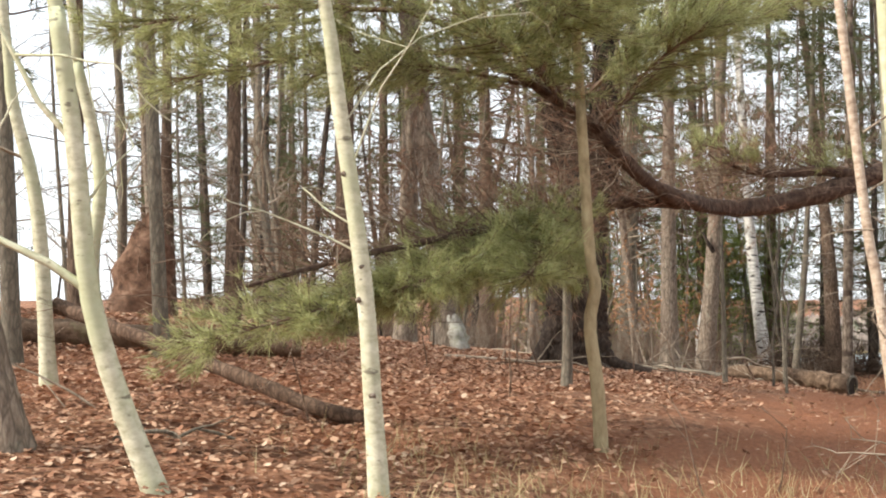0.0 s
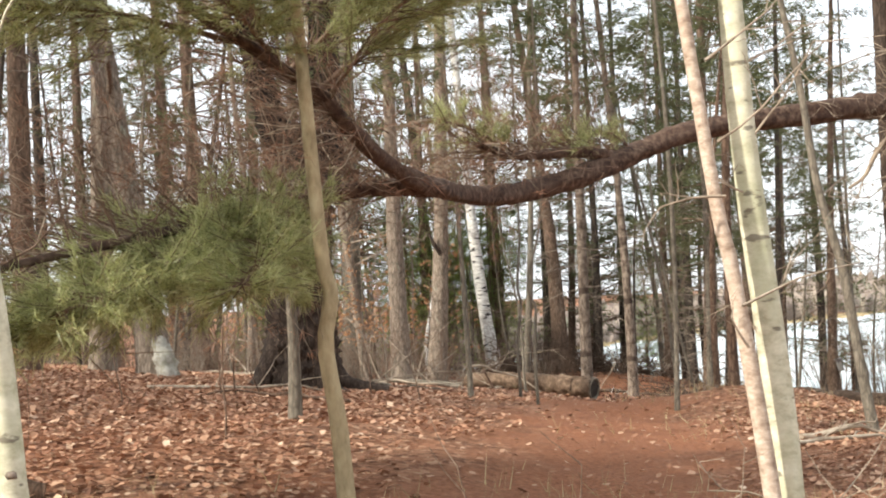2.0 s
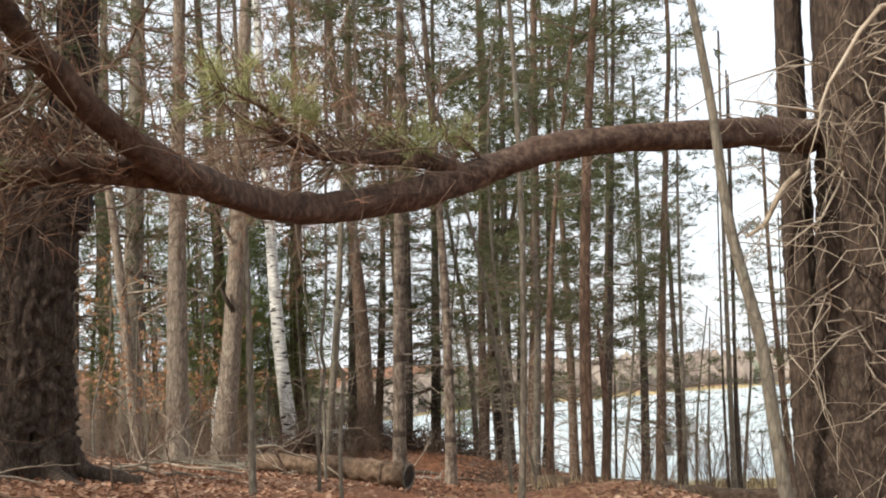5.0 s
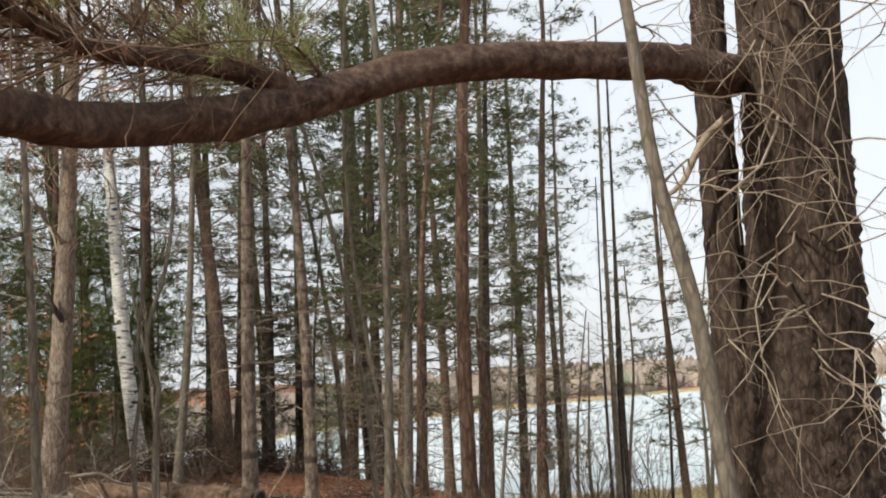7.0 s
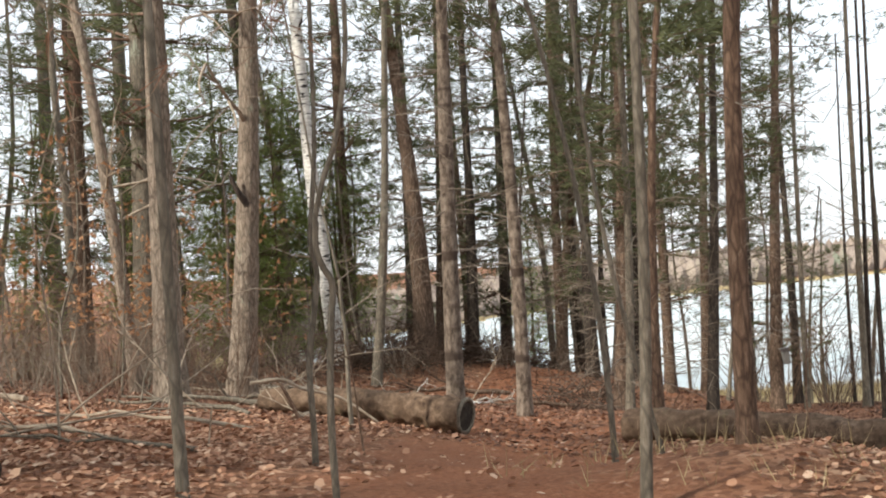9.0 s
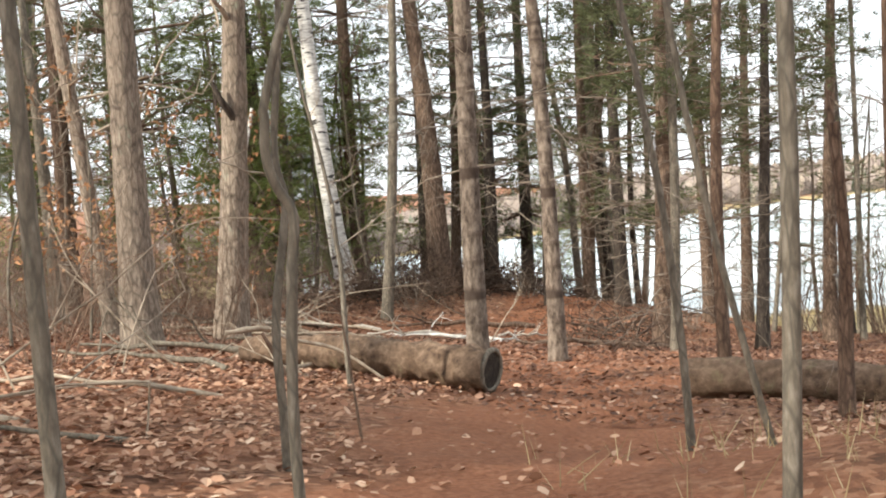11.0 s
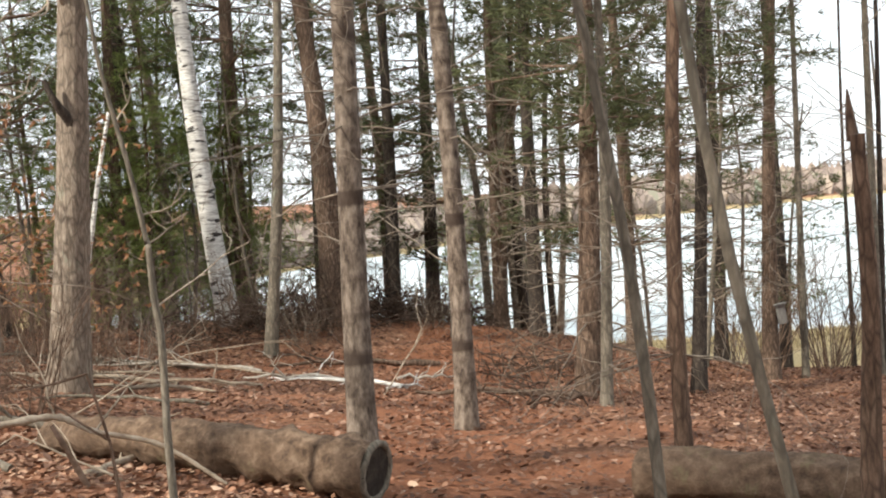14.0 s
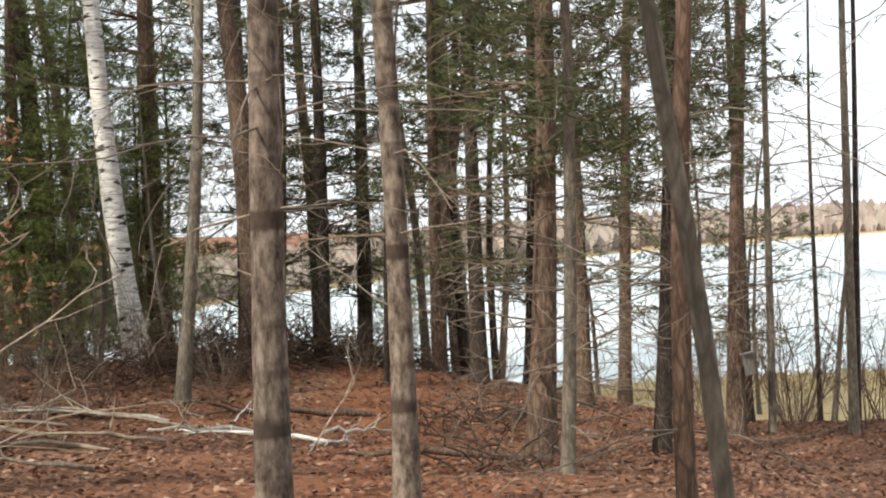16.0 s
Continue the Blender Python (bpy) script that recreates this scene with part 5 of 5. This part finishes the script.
s = Shape()
for cx, cy, n, sp in ((0.7, 7.2, 160, 0.5), (2.2, 8.2, 220, 0.7), (2.9, 7.0, 160, 0.6), (1.7, 7.0, 160, 0.6), (5.6, 13.6, 40, 0.7), (6.9, 17.6, 40, 0.6), (7.6, 17.0, 50, 0.6), (0.1, 8.4, 80, 0.5), (3.6, 9.3, 120, 0.6), (7.0, 15.0, 40, 0.8)):
    x, y = rng.normal(cx, sp, n), rng.normal(cy, sp, n)
    s.needles(np.stack([x, y, height(x, y)], 1), np.tile((0, 0, 1.0), (n, 1)), 2, 0.2, 0.0035, 0.45)
tagged(s.link("dry_grass", STRAW, smooth=False), "thin tufts of straw-coloured dry grass", "grass", kind="stuff")
s = Shape()
n = 5500
u, v = rng.uniform(48.5, 55, n), rng.uniform(-6, 26, n)
x, y = 0.45 * u + 0.89 * v, 0.89 * u - 0.45 * v
s.needles(np.stack([x, y, height(x, y)], 1), np.tile((0, 0, 1.0), (n, 1)), 2, 0.24, 0.014, 0.5)
tagged(s.link("shore_grass", STRAW, smooth=False), "pale yellow dry grass along the lake edge", "grass", kind="stuff")

# thin seedlings standing in the leaves near the start
for x, y, hgt, lab in ((0.85, 11.6, 0.95, "thin dark seedling among leaves"), (0.05, 13.8, 0.7, "thin dark seedling among leaves"), (0.95, 15.1, 1.0, "thin grey seedling below the pine"), (1.1, 14.9, 0.8, "thin grey seedling below the pine"), (2.0, 8.4, 0.55, "dry leafless weed stalk"), (2.6, 8.9, 0.5, "dry leafless weed stalk"), (-0.7, 9.4, 0.6, "short dead stick upright in leaves"), (3.0, 15.2, 0.6, "thin grey seedling beside the trail"), (2.6, 16.0, 0.7, "thin grey seedling beside the trail"), (3.3, 19.2, 1.7, "thin pale sapling, leafless"), (5.5, 19.5, 1.0, "thin brown leafless seedling"), (9.0, 19.0, 1.2, "thin brown leafless seedling"), (7.9, 24.4, 0.8, "thin brown leafless seedling")):
    t = root_at("seedling", x, y, lab, "seedling", "seedlings on the forest floor")
    s = Shape()
    twig(s, (0, 0, 0), (rng.normal(0, 0.12), rng.normal(0, 0.12), 1), hgt, 0.007 + 0.003 * hgt, 1, -0.08, 0.15, 5)
    s.link("stalk", BROWN_TWIG if hgt < 1.5 else DEAD_TWIG, t)
